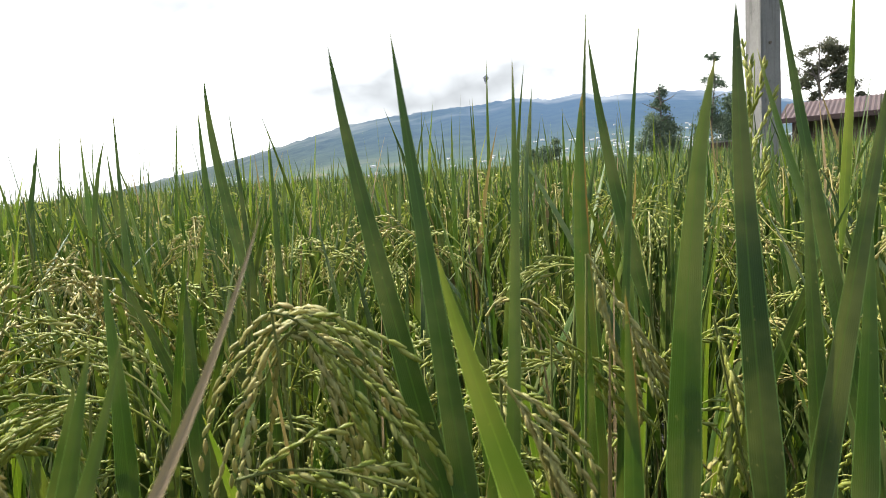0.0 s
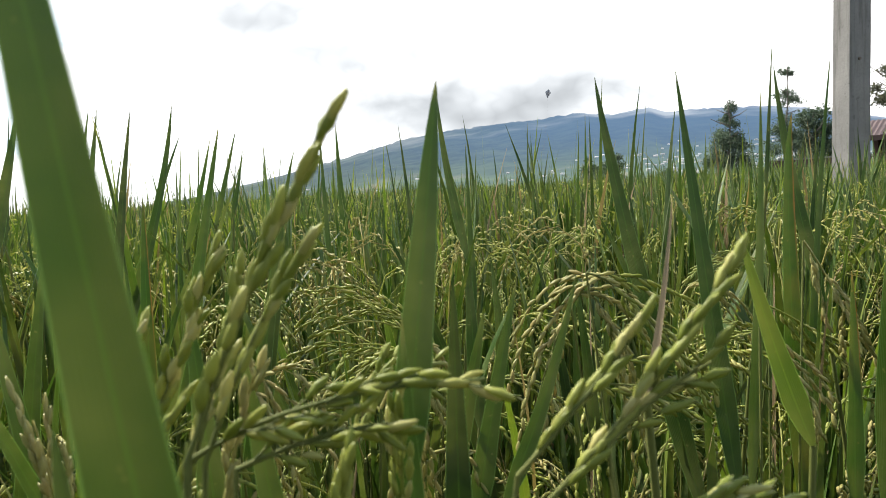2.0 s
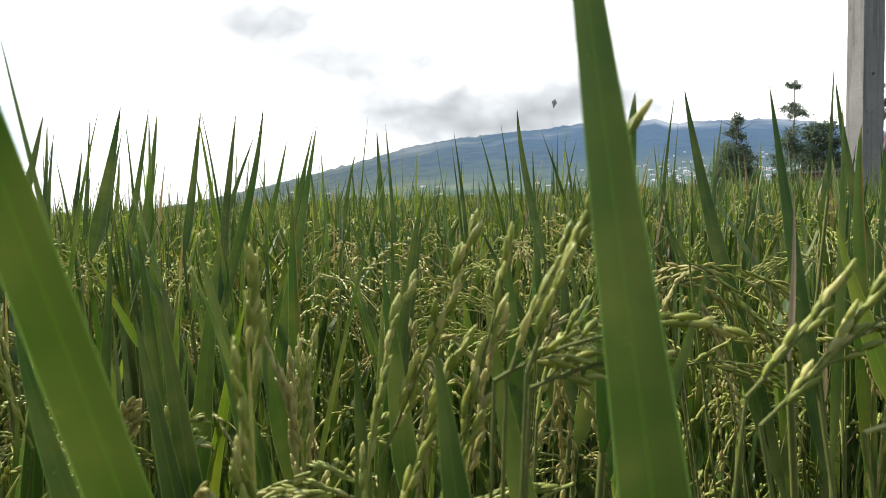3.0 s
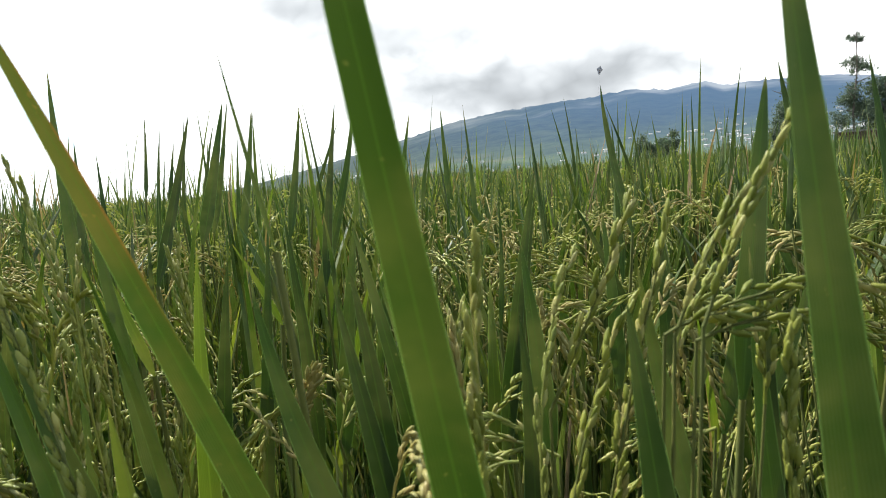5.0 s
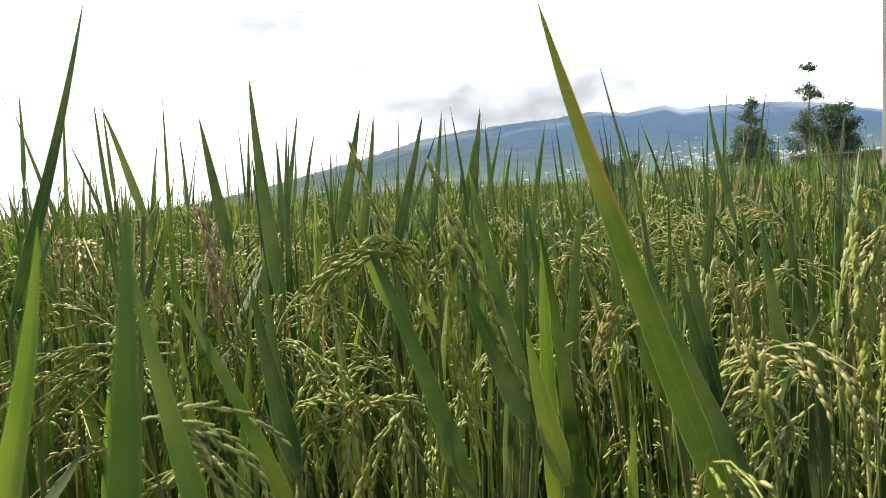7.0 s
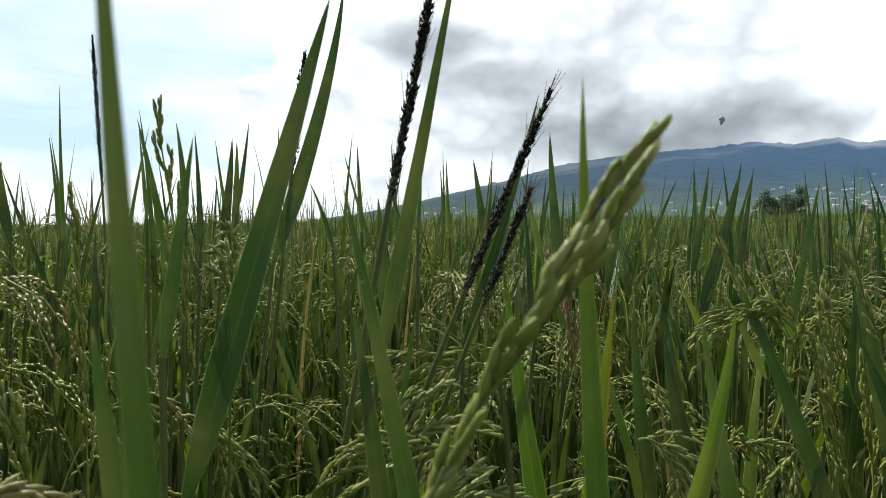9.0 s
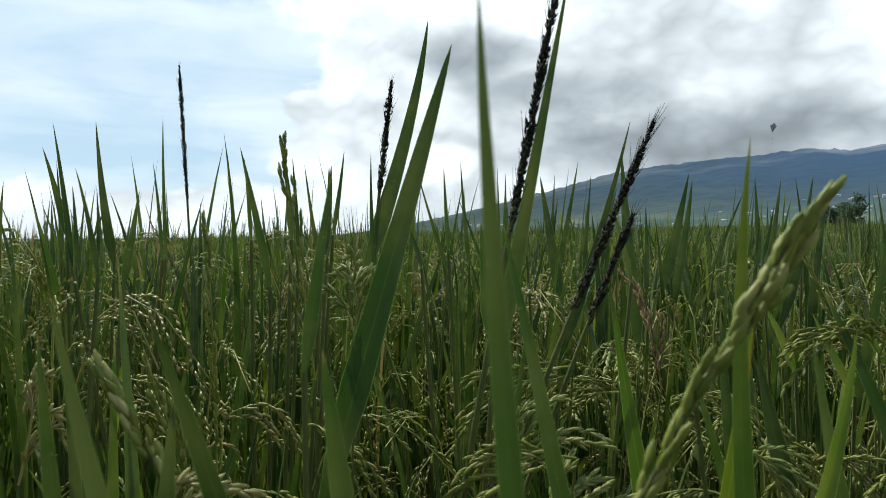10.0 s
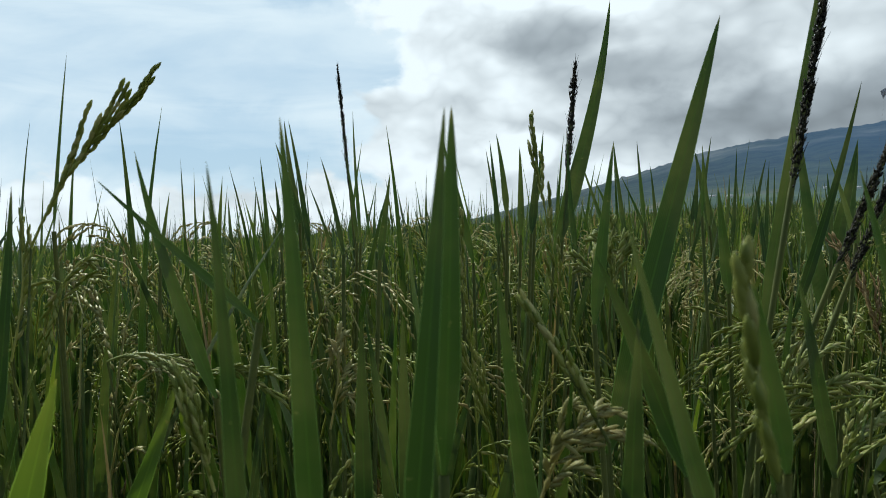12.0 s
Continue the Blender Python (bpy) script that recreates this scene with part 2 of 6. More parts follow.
def concrete_material():
    """Cast concrete: fine grit, blotches, and dark rain streaks running down."""
    m, n, out = material("weathered_concrete")
    place = n.node("ShaderNodeTexCoord").outputs["Object"]
    colour = n.mix(n.span(n.noise(place, 2.4, 5.0, 0.6), 0.3, 0.7), (0.155, 0.147, 0.135), (0.235, 0.222, 0.205))
    streak = n.noise(n.vec("MULTIPLY", place, (1.0, 1.0, 0.06)), 34.0, 4.0, 0.6)
    colour = n.mix(n.span(streak, 0.48, 0.68, 0.0, 0.6), colour, (0.085, 0.08, 0.072))
    spots = n.noise(place, 14.0, 4.0, 0.7)
    colour = n.mix(n.span(spots, 0.60, 0.70, 0.0, 0.55), colour, (0.07, 0.066, 0.06))
    grit = n.noise(place, 70.0, 4.0, 0.65)
    colour = n.mix(n.span(grit, 0.4, 0.8, 0.0, 0.35), colour, (0.10, 0.094, 0.085))
    p = principled(n, colour, 0.88, grit, 0.4, 0.004)
    n.tree.links.new(p.outputs[0], out.inputs[0])
    return m


CONCRETE = concrete_material()
BRICK_WALL = simple("red_brick", (0.070, 0.042, 0.034), (0.105, 0.062, 0.050), 1.5, 0.9, 30.0, 0.4, 0.01)
ROOF_RED = simple("rusty_roof", (0.055, 0.029, 0.025), (0.085, 0.046, 0.039), 1.1, 0.7, 18.0, 0.3, 0.01)
TIMBER = simple("grey_timber", (0.10, 0.075, 0.055), (0.17, 0.13, 0.10), 2.0, 0.85, 40.0, 0.3, 0.006)
BARK = simple("bark", (0.10, 0.085, 0.065), (0.18, 0.155, 0.125), 3.0, 0.9, 30.0, 0.6, 0.02)
WHITEWASH = simple("whitewash", (0.55, 0.55, 0.53), (0.78, 0.78, 0.75), 0.2, 0.8)
TIN = simple("tin_roof", (0.30, 0.26, 0.25), (0.52, 0.52, 0.54), 0.2, 0.5)
KITE_CLOTH = simple("kite_cloth", (0.42, 0.42, 0.44), (0.50, 0.50, 0.52), 2.0, 0.8)


def foliage_material(name, dark, light, through=0.25):
    m, n, out = material(name)
    colour = n.mix(chance(n), dark, light)
    p = principled(n, colour, 0.55)
    t = n.node("ShaderNodeBsdfTranslucent")
    n.put(t.inputs[0], colour)
    mix = n.node("ShaderNodeMixShader")
    mix.inputs[0].default_value = through
    n.tree.links.new(p.outputs[0], mix.inputs[1])
    n.tree.links.new(t.outputs[0], mix.inputs[2])
    n.tree.links.new(mix.outputs[0], out.inputs[0])
    return m


TREE_LEAF = foliage_material("tree_leaves", (0.060, 0.090, 0.055), (0.120, 0.165, 0.092), 0.5)
BRONZE_LEAF = foliage_material("bronze_leaves", (0.075, 0.085, 0.048), (0.140, 0.135, 0.078), 0.5)


def mountain_material():
    """Far slopes: forest above, fields and clearings below, the bluish air between painted in as a glow."""
    m, n, out = material("far_slopes")
    place = n.node("ShaderNodeTexCoord").outputs["Object"]
    xyz = n.node("ShaderNodeSeparateXYZ")
    n.put(xyz.inputs[0], place)
    z = xyz.outputs[2]
    x = xyz.outputs[0]
    rough = n.noise(place, 0.0042, 6.0, 0.62)
    patch = n.node("ShaderNodeTexVoronoi")
    n.put(patch.inputs["Vector"], n.vec("MULTIPLY", place, (1.0, 1.0, 2.5)))
    patch.inputs["Scale"].default_value = 0.014
    tone = n.node("ShaderNodeSeparateColor")
    n.put(tone.inputs[0], patch.outputs["Color"])
    field = n.mix(tone.outputs[0], (0.024, 0.044, 0.021), (0.105, 0.128, 0.052))
    field = n.mix(n.span(tone.outputs[1], 0.82, 0.86), field, (0.19, 0.15, 0.095))
    hedge = n.noise(place, 0.05, 5.0, 0.7)
    field = n.mix(n.span(hedge, 0.52, 0.62, 0.0, 0.9), field, (0.016, 0.030, 0.018))
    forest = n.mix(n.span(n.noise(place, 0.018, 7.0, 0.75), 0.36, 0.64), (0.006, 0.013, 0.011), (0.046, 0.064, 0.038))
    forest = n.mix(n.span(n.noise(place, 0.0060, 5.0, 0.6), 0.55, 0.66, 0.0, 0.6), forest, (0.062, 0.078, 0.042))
    # forest comes lower to the west, its dark standing in for cloud shadow there
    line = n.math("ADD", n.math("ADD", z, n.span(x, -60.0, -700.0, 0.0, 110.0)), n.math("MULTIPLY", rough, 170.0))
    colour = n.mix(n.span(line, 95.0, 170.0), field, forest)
    p = principled(n, colour, 0.95, Specular_IOR_Level=0.1)
    # painted haze: a bluish glow, stronger with height and to the east
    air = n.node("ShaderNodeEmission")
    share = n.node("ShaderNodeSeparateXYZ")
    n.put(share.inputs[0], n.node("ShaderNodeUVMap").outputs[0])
    # pale mist along the ridge, painted into the same glow
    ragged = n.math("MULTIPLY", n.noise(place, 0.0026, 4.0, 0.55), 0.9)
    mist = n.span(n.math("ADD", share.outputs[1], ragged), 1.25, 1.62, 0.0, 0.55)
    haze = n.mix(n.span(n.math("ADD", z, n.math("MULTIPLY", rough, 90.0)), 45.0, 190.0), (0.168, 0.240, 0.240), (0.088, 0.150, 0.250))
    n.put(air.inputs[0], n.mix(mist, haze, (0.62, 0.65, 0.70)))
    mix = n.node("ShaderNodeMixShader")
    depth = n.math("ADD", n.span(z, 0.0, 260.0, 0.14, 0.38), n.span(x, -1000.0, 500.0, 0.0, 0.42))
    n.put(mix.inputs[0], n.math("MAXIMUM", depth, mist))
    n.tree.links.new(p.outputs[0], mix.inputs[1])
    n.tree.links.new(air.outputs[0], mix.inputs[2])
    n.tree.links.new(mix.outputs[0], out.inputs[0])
    return m


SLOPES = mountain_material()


# ---------------------------------------------------------------- mesh helpers
def solid(name, verts, faces, mat, parent=None, label="", uv=None, smooth=True, kinds=None):
    """One mesh object from arrays; faces all of one size, or a list."""
    me = bpy.data.meshes.new(name)
    verts = np.asarray(verts, dtype=np.float32).reshape(-1, 3)
    if isinstance(faces, np.ndarray):
        k, count = faces.shape[1], len(faces)
        me.vertices.add(len(verts))
        me.vertices.foreach_set("co", verts.ravel())
        me.loops.add(k * count)
        me.loops.foreach_set("vertex_index", faces.astype(np.int32).ravel())
        me.polygons.add(count)
        me.polygons.foreach_set("loop_start", np.arange(0, k * count, k, dtype=np.int32))
        if uv is not None:
            layer = me.uv_layers.new(name="UVMap")
            layer.data.foreach_set("uv", np.asarray(uv, dtype=np.float32)[faces.ravel()].ravel())
        me.update(calc_edges=True)
        me.validate()
    else:
        me.from_pydata(verts.tolist(), [], faces)
    if smooth:
        me.polygons.foreach_set("use_smooth", [True] * len(me.polygons))
    me.materials.append(mat)
    if kinds is not None:
        for extra in (YOUNG, DRY):
            me.materials.append(extra)
        me.polygons.foreach_set("material_index", kinds.astype(np.int32))
    ob = new(name, me)
    if parent:
        ob.parent = parent
    if label:
        ob["label"] = label
    return ob


def part(name, bm, mat, parent=None, label="", smooth=False):
    me = bpy.data.meshes.new(name)
    bm.to_mesh(me)
    bm.free()
    me.materials.append(mat)
    if smooth:
        me.polygons.foreach_set("use_smooth", [True] * len(me.polygons))
    ob = new(name, me)
    if parent:
        ob.parent = parent
    if label:
        ob["label"] = label
    return ob


def unit(a):
    return a / np.maximum(np.linalg.norm(a, axis=-1, keepdims=True), 1e-9)


def bezier(p0, p1, p2, s):
    """Points along n quadratic curves at the shares s: (n, len(s), 3)."""
    s = s[None, :, None]
    return (1 - s) ** 2 * p0[:, None] + 2 * s * (1 - s) * p1[:, None] + s * s * p2[:, None]


def ribbons(p0, p1, p2, width, facing, steps=6, across=3, fold=0.10):
    """n blades from base p0 past p1 to tip p2, widest low down and drawn out to a needle. Verts, quads and uv."""
    p0, p1, p2, facing = (np.atleast_2d(np.asarray(a, dtype=float)) for a in (p0, p1, p2, facing))
    width = np.atleast_1d(np.asarray(width, dtype=float))
    n = len(p0)
    s = np.linspace(0, 1, steps + 1) ** 0.9
    c = bezier(p0, p1, p2, s)
    t = unit(np.gradient(c, axis=1))
    side = unit(np.cross(t, np.broadcast_to(facing[:, None], t.shape)))
    up = np.cross(side, t)
    prof = (0.16 + 0.84 * np.minimum(1, s / 0.2) ** 0.7) * np.maximum(1 - s, 0) ** 0.78 + 0.008
    half = 0.5 * width[:, None] * prof[None]
    u = np.linspace(-1, 1, across)
    v = c[:, :, None] + side[:, :, None] * (half[:, :, None, None] * u[None, None, :, None])
    if across > 2:
        v = v - up[:, :, None] * (2 * fold * half[:, :, None, None] * (1 - np.abs(u))[None, None, :, None])
    uv = np.stack(np.broadcast_arrays(((u + 1) / 2)[None, None, :], s[None, :, None], np.zeros((n, 1, 1)))[:2], -1)
    uv = np.broadcast_to(uv, (n, steps + 1, across, 2))
    i = np.arange(n * (steps + 1) * across).reshape(n, steps + 1, across)
    f = np.stack([i[:, :-1, :-1], i[:, :-1, 1:], i[:, 1:, 1:], i[:, 1:, :-1]], -1).reshape(-1, 4)
    return v.reshape(-1, 3), f, uv.reshape(-1, 2)


def tubes(p0, p1, p2, r0, r1, steps=5, sides=5):
    """n tapering stalks along quadratic curves. Verts and quads."""
    p0, p1, p2 = (np.atleast_2d(np.asarray(a, dtype=float)) for a in (p0, p1, p2))
    n = len(p0)
    s = np.linspace(0, 1, steps + 1)
    c = bezier(p0, p1, p2, s)
    t = unit(np.gradient(c, axis=1))
    a = unit(np.cross(t, np.broadcast_to(np.array([0.31, 0.95, 0.05]), t.shape)))
    b = np.cross(t, a)
    ang = np.linspace(0, 2 * np.pi, sides, endpoint=False)
    rad = (np.atleast_1d(r0)[:, None] * (1 - s) + np.atleast_1d(r1)[:, None] * s)[:, :, None, None]
    v = c[:, :, None] + rad * (a[:, :, None] * np.cos(ang)[None, None, :, None] + b[:, :, None] * np.sin(ang)[None, None, :, None])
    i = np.arange(n * (steps + 1) * sides).reshape(n, steps + 1, sides)
    j = np.roll(i, -1, axis=2)
    f = np.stack([i[:, :-1], j[:, :-1], j[:, 1:], i[:, 1:]], -1).reshape(-1, 4)
    return v.reshape(-1, 3), f


def grains(at, axis, length, radius, sides=5, rings=(0.22, 0.55, 0.84), swell=(0.72, 1.0, 0.55)):
    """n husked grains, pointed at both ends, from their foot along axis. Verts and triangles."""
    n = len(at)
    axis = unit(axis)
    a = unit(np.cross(axis, np.array([0.23, 0.41, 0.88])))
    b = np.cross(axis, a)
    ang = np.linspace(0, 2 * np.pi, sides, endpoint=False)
    length, radius = np.broadcast_to(length, (n,)), np.broadcast_to(radius, (n,))
    ring = [at[:, None] + axis[:, None] * (length * r)[:, None, None] + (radius * w)[:, None, None] * (a[:, None] * np.cos(ang)[None, :, None] + 0.72 * b[:, None] * np.sin(ang)[None, :, None])
            for r, w in zip(rings, swell)]
    v = np.concatenate([at[:, None], *ring, (at + axis * length[:, None])[:, None]], 1)
    k, per = len(rings), v.shape[1]
    tri = []
    for q in range(sides):
        e = (q + 1) % sides
        tri.append((0, 1 + e, 1 + q))
        for r in range(k - 1):
            x, y = 1 + r * sides, 1 + (r + 1) * sides
            tri += [(x + q, x + e, y + e), (x + q, y + e, y + q)]
        tri.append((1 + (k - 1) * sides + q, 1 + (k - 1) * sides + e, per - 1))
    f = (np.arange(n) * per)[:, None, None] + np.array(tri)[None]
    return v.reshape(-1, 3), f.reshape(-1, 3)


def join(sets):
    """Several (verts, faces[, uv]) as one."""
    sets = [q for q in sets if len(q[0])]
    base = np.cumsum([0] + [len(q[0]) for q in sets[:-1]])
    out = [np.concatenate([q[0] for q in sets]), np.concatenate([q[1] + b for q, b in zip(sets, base)])]
    if len(sets[0]) > 2:
        out.append(np.concatenate([q[2] for q in sets]))
    return tuple(out)


def triangles(quads):
    return np.concatenate([quads[:, [0, 1, 2]], quads[:, [0, 2, 3]]])


def panicle_layout(rng, p0, p1, p2, branches=9, reach=0.055, sag=0.5, per=9, tight=1.0):
    """Where the grains of one ear sit: a bent axis with short drooping branches. Branch curves, grain feet and axes."""
    p0, p1, p2 = (np.asarray(a, dtype=float) for a in (p0, p1, p2))
    run = np.linalg.norm(p1 - p0) + np.linalg.norm(p2 - p1)
    s = np.linspace(0.10, max(0.55, 1 - 0.5 * reach / run), branches)
    c = bezier(p0[None], p1[None], p2[None], s)[0]
    t = unit(2 * (1 - s)[:, None] * (p1 - p0) + 2 * s[:, None] * (p2 - p1))
    out = unit(rng.normal(size=(branches, 3)))
    out = unit(out - (out * t).sum(1, keepdims=True) * t)
    length = reach * (1.15 - 0.55 * s) * rng.uniform(0.8, 1.2, branches)
    tip = c + t * (length * 0.85)[:, None] + out * (length * 0.30 * tight)[:, None] + np.array([0, 0, -1.0]) * (length * sag)[:, None]
    mid = c + t * (length * 0.5)[:, None] + out * (length * 0.26 * tight)[:, None]
    q = (np.arange(per) + 0.6) / per
    feet = bezier(c, mid, tip, q)
    along = unit(np.gradient(feet, axis=1))
    kick = unit(rng.normal(size=feet.shape))
    axis = unit(along + 0.36 * tight * kick + np.array([0, 0, -0.12]) * tight)
    return (c, mid, tip), feet.reshape(-1, 3), axis.reshape(-1, 3)


def ear_arrays(rng, p0, p1, p2, lod=0, sides=5, **more):
    """Verts and triangles of an ear: axis, branches, grains."""
    (c, mid, tip), feet, axis = panicle_layout(rng, p0, p1, p2, **more)
    size = rng.uniform(0.0072, 0.0092, len(feet))
    if lod == 0:
        g = grains(feet, axis, size, size * 0.165) if sides > 4 else grains(feet, axis, size, size * 0.2, 4, (0.3, 0.72), (0.95, 0.8))
        a, b = tubes(p0, p1, p2, 0.0008, 0.0004, 8, 5), tubes(c, mid, tip, 0.0004, 0.00025, 3, 3)
        return join([g, (a[0], triangles(a[1])), (b[0], triangles(b[1]))])
    if lod == 2:
        side = unit(np.cross(axis, rng.normal(size=axis.shape))) * (size * 0.27)[:, None]
        mid_ = feet + axis * (size * 0.6)[:, None]
        v = np.stack([feet, mid_ + side, feet + axis * (size * 1.25)[:, None], mid_ - side], 1).reshape(-1, 3)
        return v, triangles(np.arange(len(v)).reshape(-1, 4))
    g = grains(feet, axis, size * 1.1, size * 0.22, 3, (0.45,), (1.0,))
    a = tubes(p0, p1, p2, 0.0012, 0.0006, 4, 3)
    return join([g, (a[0], triangles(a[1]))])


# ---------------------------------------------------------------- ground, slopes and distance
def rise(x, y):
    """The fields climb very gently towards the mountain."""
    return 0.0185 * x + 0.0161 * y


def build_ground():
    r = np.concatenate([np.linspace(0, 8, 17), np.geomspace(10, 3200, 26)])
    a = np.linspace(0, 2 * np.pi, 72, endpoint=False)
    x, y = r[:, None] * np.sin(a), r[:, None] * np.cos(a)
    far = np.minimum(1, 400 / np.maximum(r, 1))[:, None]
    z = rise(x, y) * far + 0.02 * np.sin(7 * x) * np.cos(6 * y) * (r[:, None] < 8)
    v = np.stack([x, y, z], -1).reshape(-1, 3)
    i = np.arange(len(r) * len(a)).reshape(len(r), len(a))
    j = np.roll(i, -1, axis=1)
    f = np.stack([i[:-1], i[1:], j[1:], j[:-1]], -1).reshape(-1, 4)
    tagged(solid("ground", v, f, SOIL), "dark wet soil of a rice paddy under the plants", "ground", kind="structure")


def ridge(az):
    """Height of the skyline in degrees along the compass."""
    knots = [-100, -60, -36, -33, -28, -22, -15.5, -10.5, -5.5, 2.5, 5.5, 7.4, 10.7, 12, 15, 20, 24, 30, 40, 60]
    level = [-0.4, -0.3, 0.0, 0.35, 1.1, 2.45, 4.05, 5.4, 6.15, 6.72, 6.95, 6.65, 7.05, 6.6, 6.6, 6.3, 5.4, 4.2, 2.6, 1.0]
    return np.interp(az, knots, level)


def build_mountain():
    az = np.linspace(-75, 62, 420)
    share = np.linspace(0, 1, 46)
    r = 700 + 2300 * share
    top = np.tan(np.radians(ridge(az))) * 3000
    foot = np.array([rise(400 * math.sin(radians(a)), 400 * math.cos(radians(a))) - 3 for a in az])
    rows = []
    for s, d in zip(share, r):
        curve = s ** 1.25
        bumps = np.array([noise.fractal(Vector((d * math.sin(radians(a)) / 260, d * math.cos(radians(a)) / 260, 0.0)), 0.9, 2.1, 6) for a in az])
        gully = np.array([noise.ridged_multi_fractal(Vector((a * 0.16 + 0.8 * s, s * 1.3, 4.0)), 0.9, 2.1, 6, 1.0, 2.0) - 1.2 for a in az])
        z = foot + (top - foot) * curve + (bumps * 9 - gully * 30) * s * (1 - 0.8 * s) * np.clip(ridge(az) / 4, 0.05, 1)
        if s == 1:
            z = z + np.array([noise.fractal(Vector((a * 1.7, 0.0, 1.0)), 0.6, 2.1, 6) for a in az]) * 7.0
        rows.append(np.stack([d * np.sin(np.radians(az)), d * np.cos(np.radians(az)), z], -1))
    v = np.array(rows)
    i = np.arange(v.shape[0] * v.shape[1]).reshape(v.shape[:2])
    f = np.stack([i[:-1, :-1], i[1:, :-1], i[1:, 1:], i[:-1, 1:]], -1).reshape(-1, 4)
    uv = np.stack(np.broadcast_arrays(np.linspace(0, 1, len(az))[None], share[:, None]), -1).reshape(-1, 2)
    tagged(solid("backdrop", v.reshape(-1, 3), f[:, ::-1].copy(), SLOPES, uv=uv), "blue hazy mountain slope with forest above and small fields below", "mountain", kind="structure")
    return v


SLOPE = build_mountain()
build_ground()


def build_village():
    """Tiny far houses strewn over the foot of the mountain."""
    rng = np.random.default_rng(11)
    walls, roofs, k = [], [], 0
    while k < 250:
        band = rng.integers(4, 12) if rng.random() < 0.8 else rng.integers(9, 20)
        col = int(np.clip((rng.normal(268, 9), rng.normal(292, 6), rng.normal(312, 12))[int(rng.integers(3))] if rng.random() < 0.7 else rng.uniform(150, 360), 120, 380))
        x, y, z = SLOPE[band, col]
        w, d, h = rng.uniform(3.5, 8), rng.uniform(3, 6), rng.uniform(1.8, 3.0)
        base = np.array([x + rng.uniform(-9, 9), y + rng.uniform(-9, 9), z - 0.5])
        c = np.array([(i * w / 2, j * d / 2, q * h) for q in (0, 1) for i, j in ((-1, -1), (1, -1), (1, 1), (-1, 1))]) + base
        walls.append((c, np.array([(0, 1, 5, 4), (1, 2, 6, 5), (2, 3, 7, 6), (3, 0, 4, 7)])))
        t = np.array([(-w * 0.58, -d * 0.6, h), (w * 0.58, -d * 0.6, h), (w * 0.58, d * 0.6, h), (-w * 0.58, d * 0.6, h), (-w * 0.58, 0, h + 1.2), (w * 0.58, 0, h + 1.2)]) + base
        roofs.append((t, np.array([(0, 1, 5, 4), (2, 3, 4, 5), (0, 4, 3, 3), (1, 2, 5, 5)])))
        k += 1
    v, f = join(walls)
    village = tagged(solid("village", v, f, WHITEWASH, smooth=False), "tiny pale houses scattered over far slopes", "village", kind="stuff")
    v, f = join(roofs)
    solid("roofs", v, triangles(f), TIN, village, "grey tin roofs", smooth=False)


build_village()

# ---------------------------------------------------------------- trees, house, pole
def limb_tube(bm, a, b, r0, r1, sides=7):
    a, b = Vector(a), Vector(b)
    d = (b - a).normalized()
    u = d.orthogonal().normalized()
    v = d.cross(u)
    rings = [[bm.verts.new(p + (u * math.cos(q * math.tau / sides) + v * math.sin(q * math.tau / sides)) * r) for q in range(sides)] for p, r in ((a, r0), (b, r1))]
    for q in range(sides):
        bm.faces.new((rings[0][q], rings[0][(q + 1) % sides], rings[1][(q + 1) % sides], rings[1][q]))


def leaf_cloud(rng, centres, radii, count, size):
    """Many small leaf blades strewn through clumps."""
    centres, radii = np.array(centres), np.array(radii)
    pick = rng.choice(len(centres), count, p=radii ** 2 / (radii ** 2).sum())
    at = centres[pick] + rng.normal(size=(count, 3)) * (radii[pick] * 0.56)[:, None] * np.array([1, 1, 0.85])
    way = unit(rng.normal(size=(count, 3)) + np.array([0, 0, -0.25]))
    length = size * rng.uniform(0.6, 1.4, count)
    facing = unit(rng.normal(size=(count, 3)))
    side = unit(np.cross(way, facing)) * (length * 0.32)[:, None]
    v = np.stack([at, at + way * (length * 0.5)[:, None] + side, at + way * length[:, None], at + way * (length * 0.5)[:, None] - side], 1)
    return v.reshape(-1, 3), np.arange(4 * count).reshape(-1, 4)


def tree(x, y, label, trunk, limbs, clumps, count, size, seed, mat=None):
    """trunk: heights and radii going up; limbs: (height, azimuth, length, lift); clumps: (x, y, z, radius) above the foot."""
    rng = np.random.default_rng(seed)
    foot = new("tree")
    foot.location = (x, y, rise(x, y))
    tagged(foot, label, "tree")
    bm = bmesh.new()
    sway = [Vector((rng.normal() * 0.05 * h ** 0.5, rng.normal() * 0.05 * h ** 0.5, h)) for h, _ in trunk]
    sway[0] = Vector((0, 0, -0.1))
    for (a, b), (p, q) in zip(zip(sway, sway[1:]), zip(trunk, trunk[1:])):
        limb_tube(bm, a, b, p[1], q[1])
    for h, az, length, lift in limbs:
        near = min(sway, key=lambda p: abs(p.z - h))
        a = Vector((near.x, near.y, h))
        b = a + Vector((math.sin(radians(az)), math.cos(radians(az)), lift)) * length * 0.55
        c = b + Vector((math.sin(radians(az + 14)), math.cos(radians(az + 14)), lift * 1.5)) * length * 0.45
        limb_tube(bm, a, b, 0.05 * length ** 0.5, 0.03 * length ** 0.5, 5)
        limb_tube(bm, b, c, 0.03 * length ** 0.5, 0.012, 5)
    part("trunk", bm, BARK, foot)
    v, f = leaf_cloud(rng, [c[:3] for c in clumps], [c[3] for c in clumps], count, size)
    solid("crown", v, f, mat or TREE_LEAF, foot, smooth=False)
    return foot


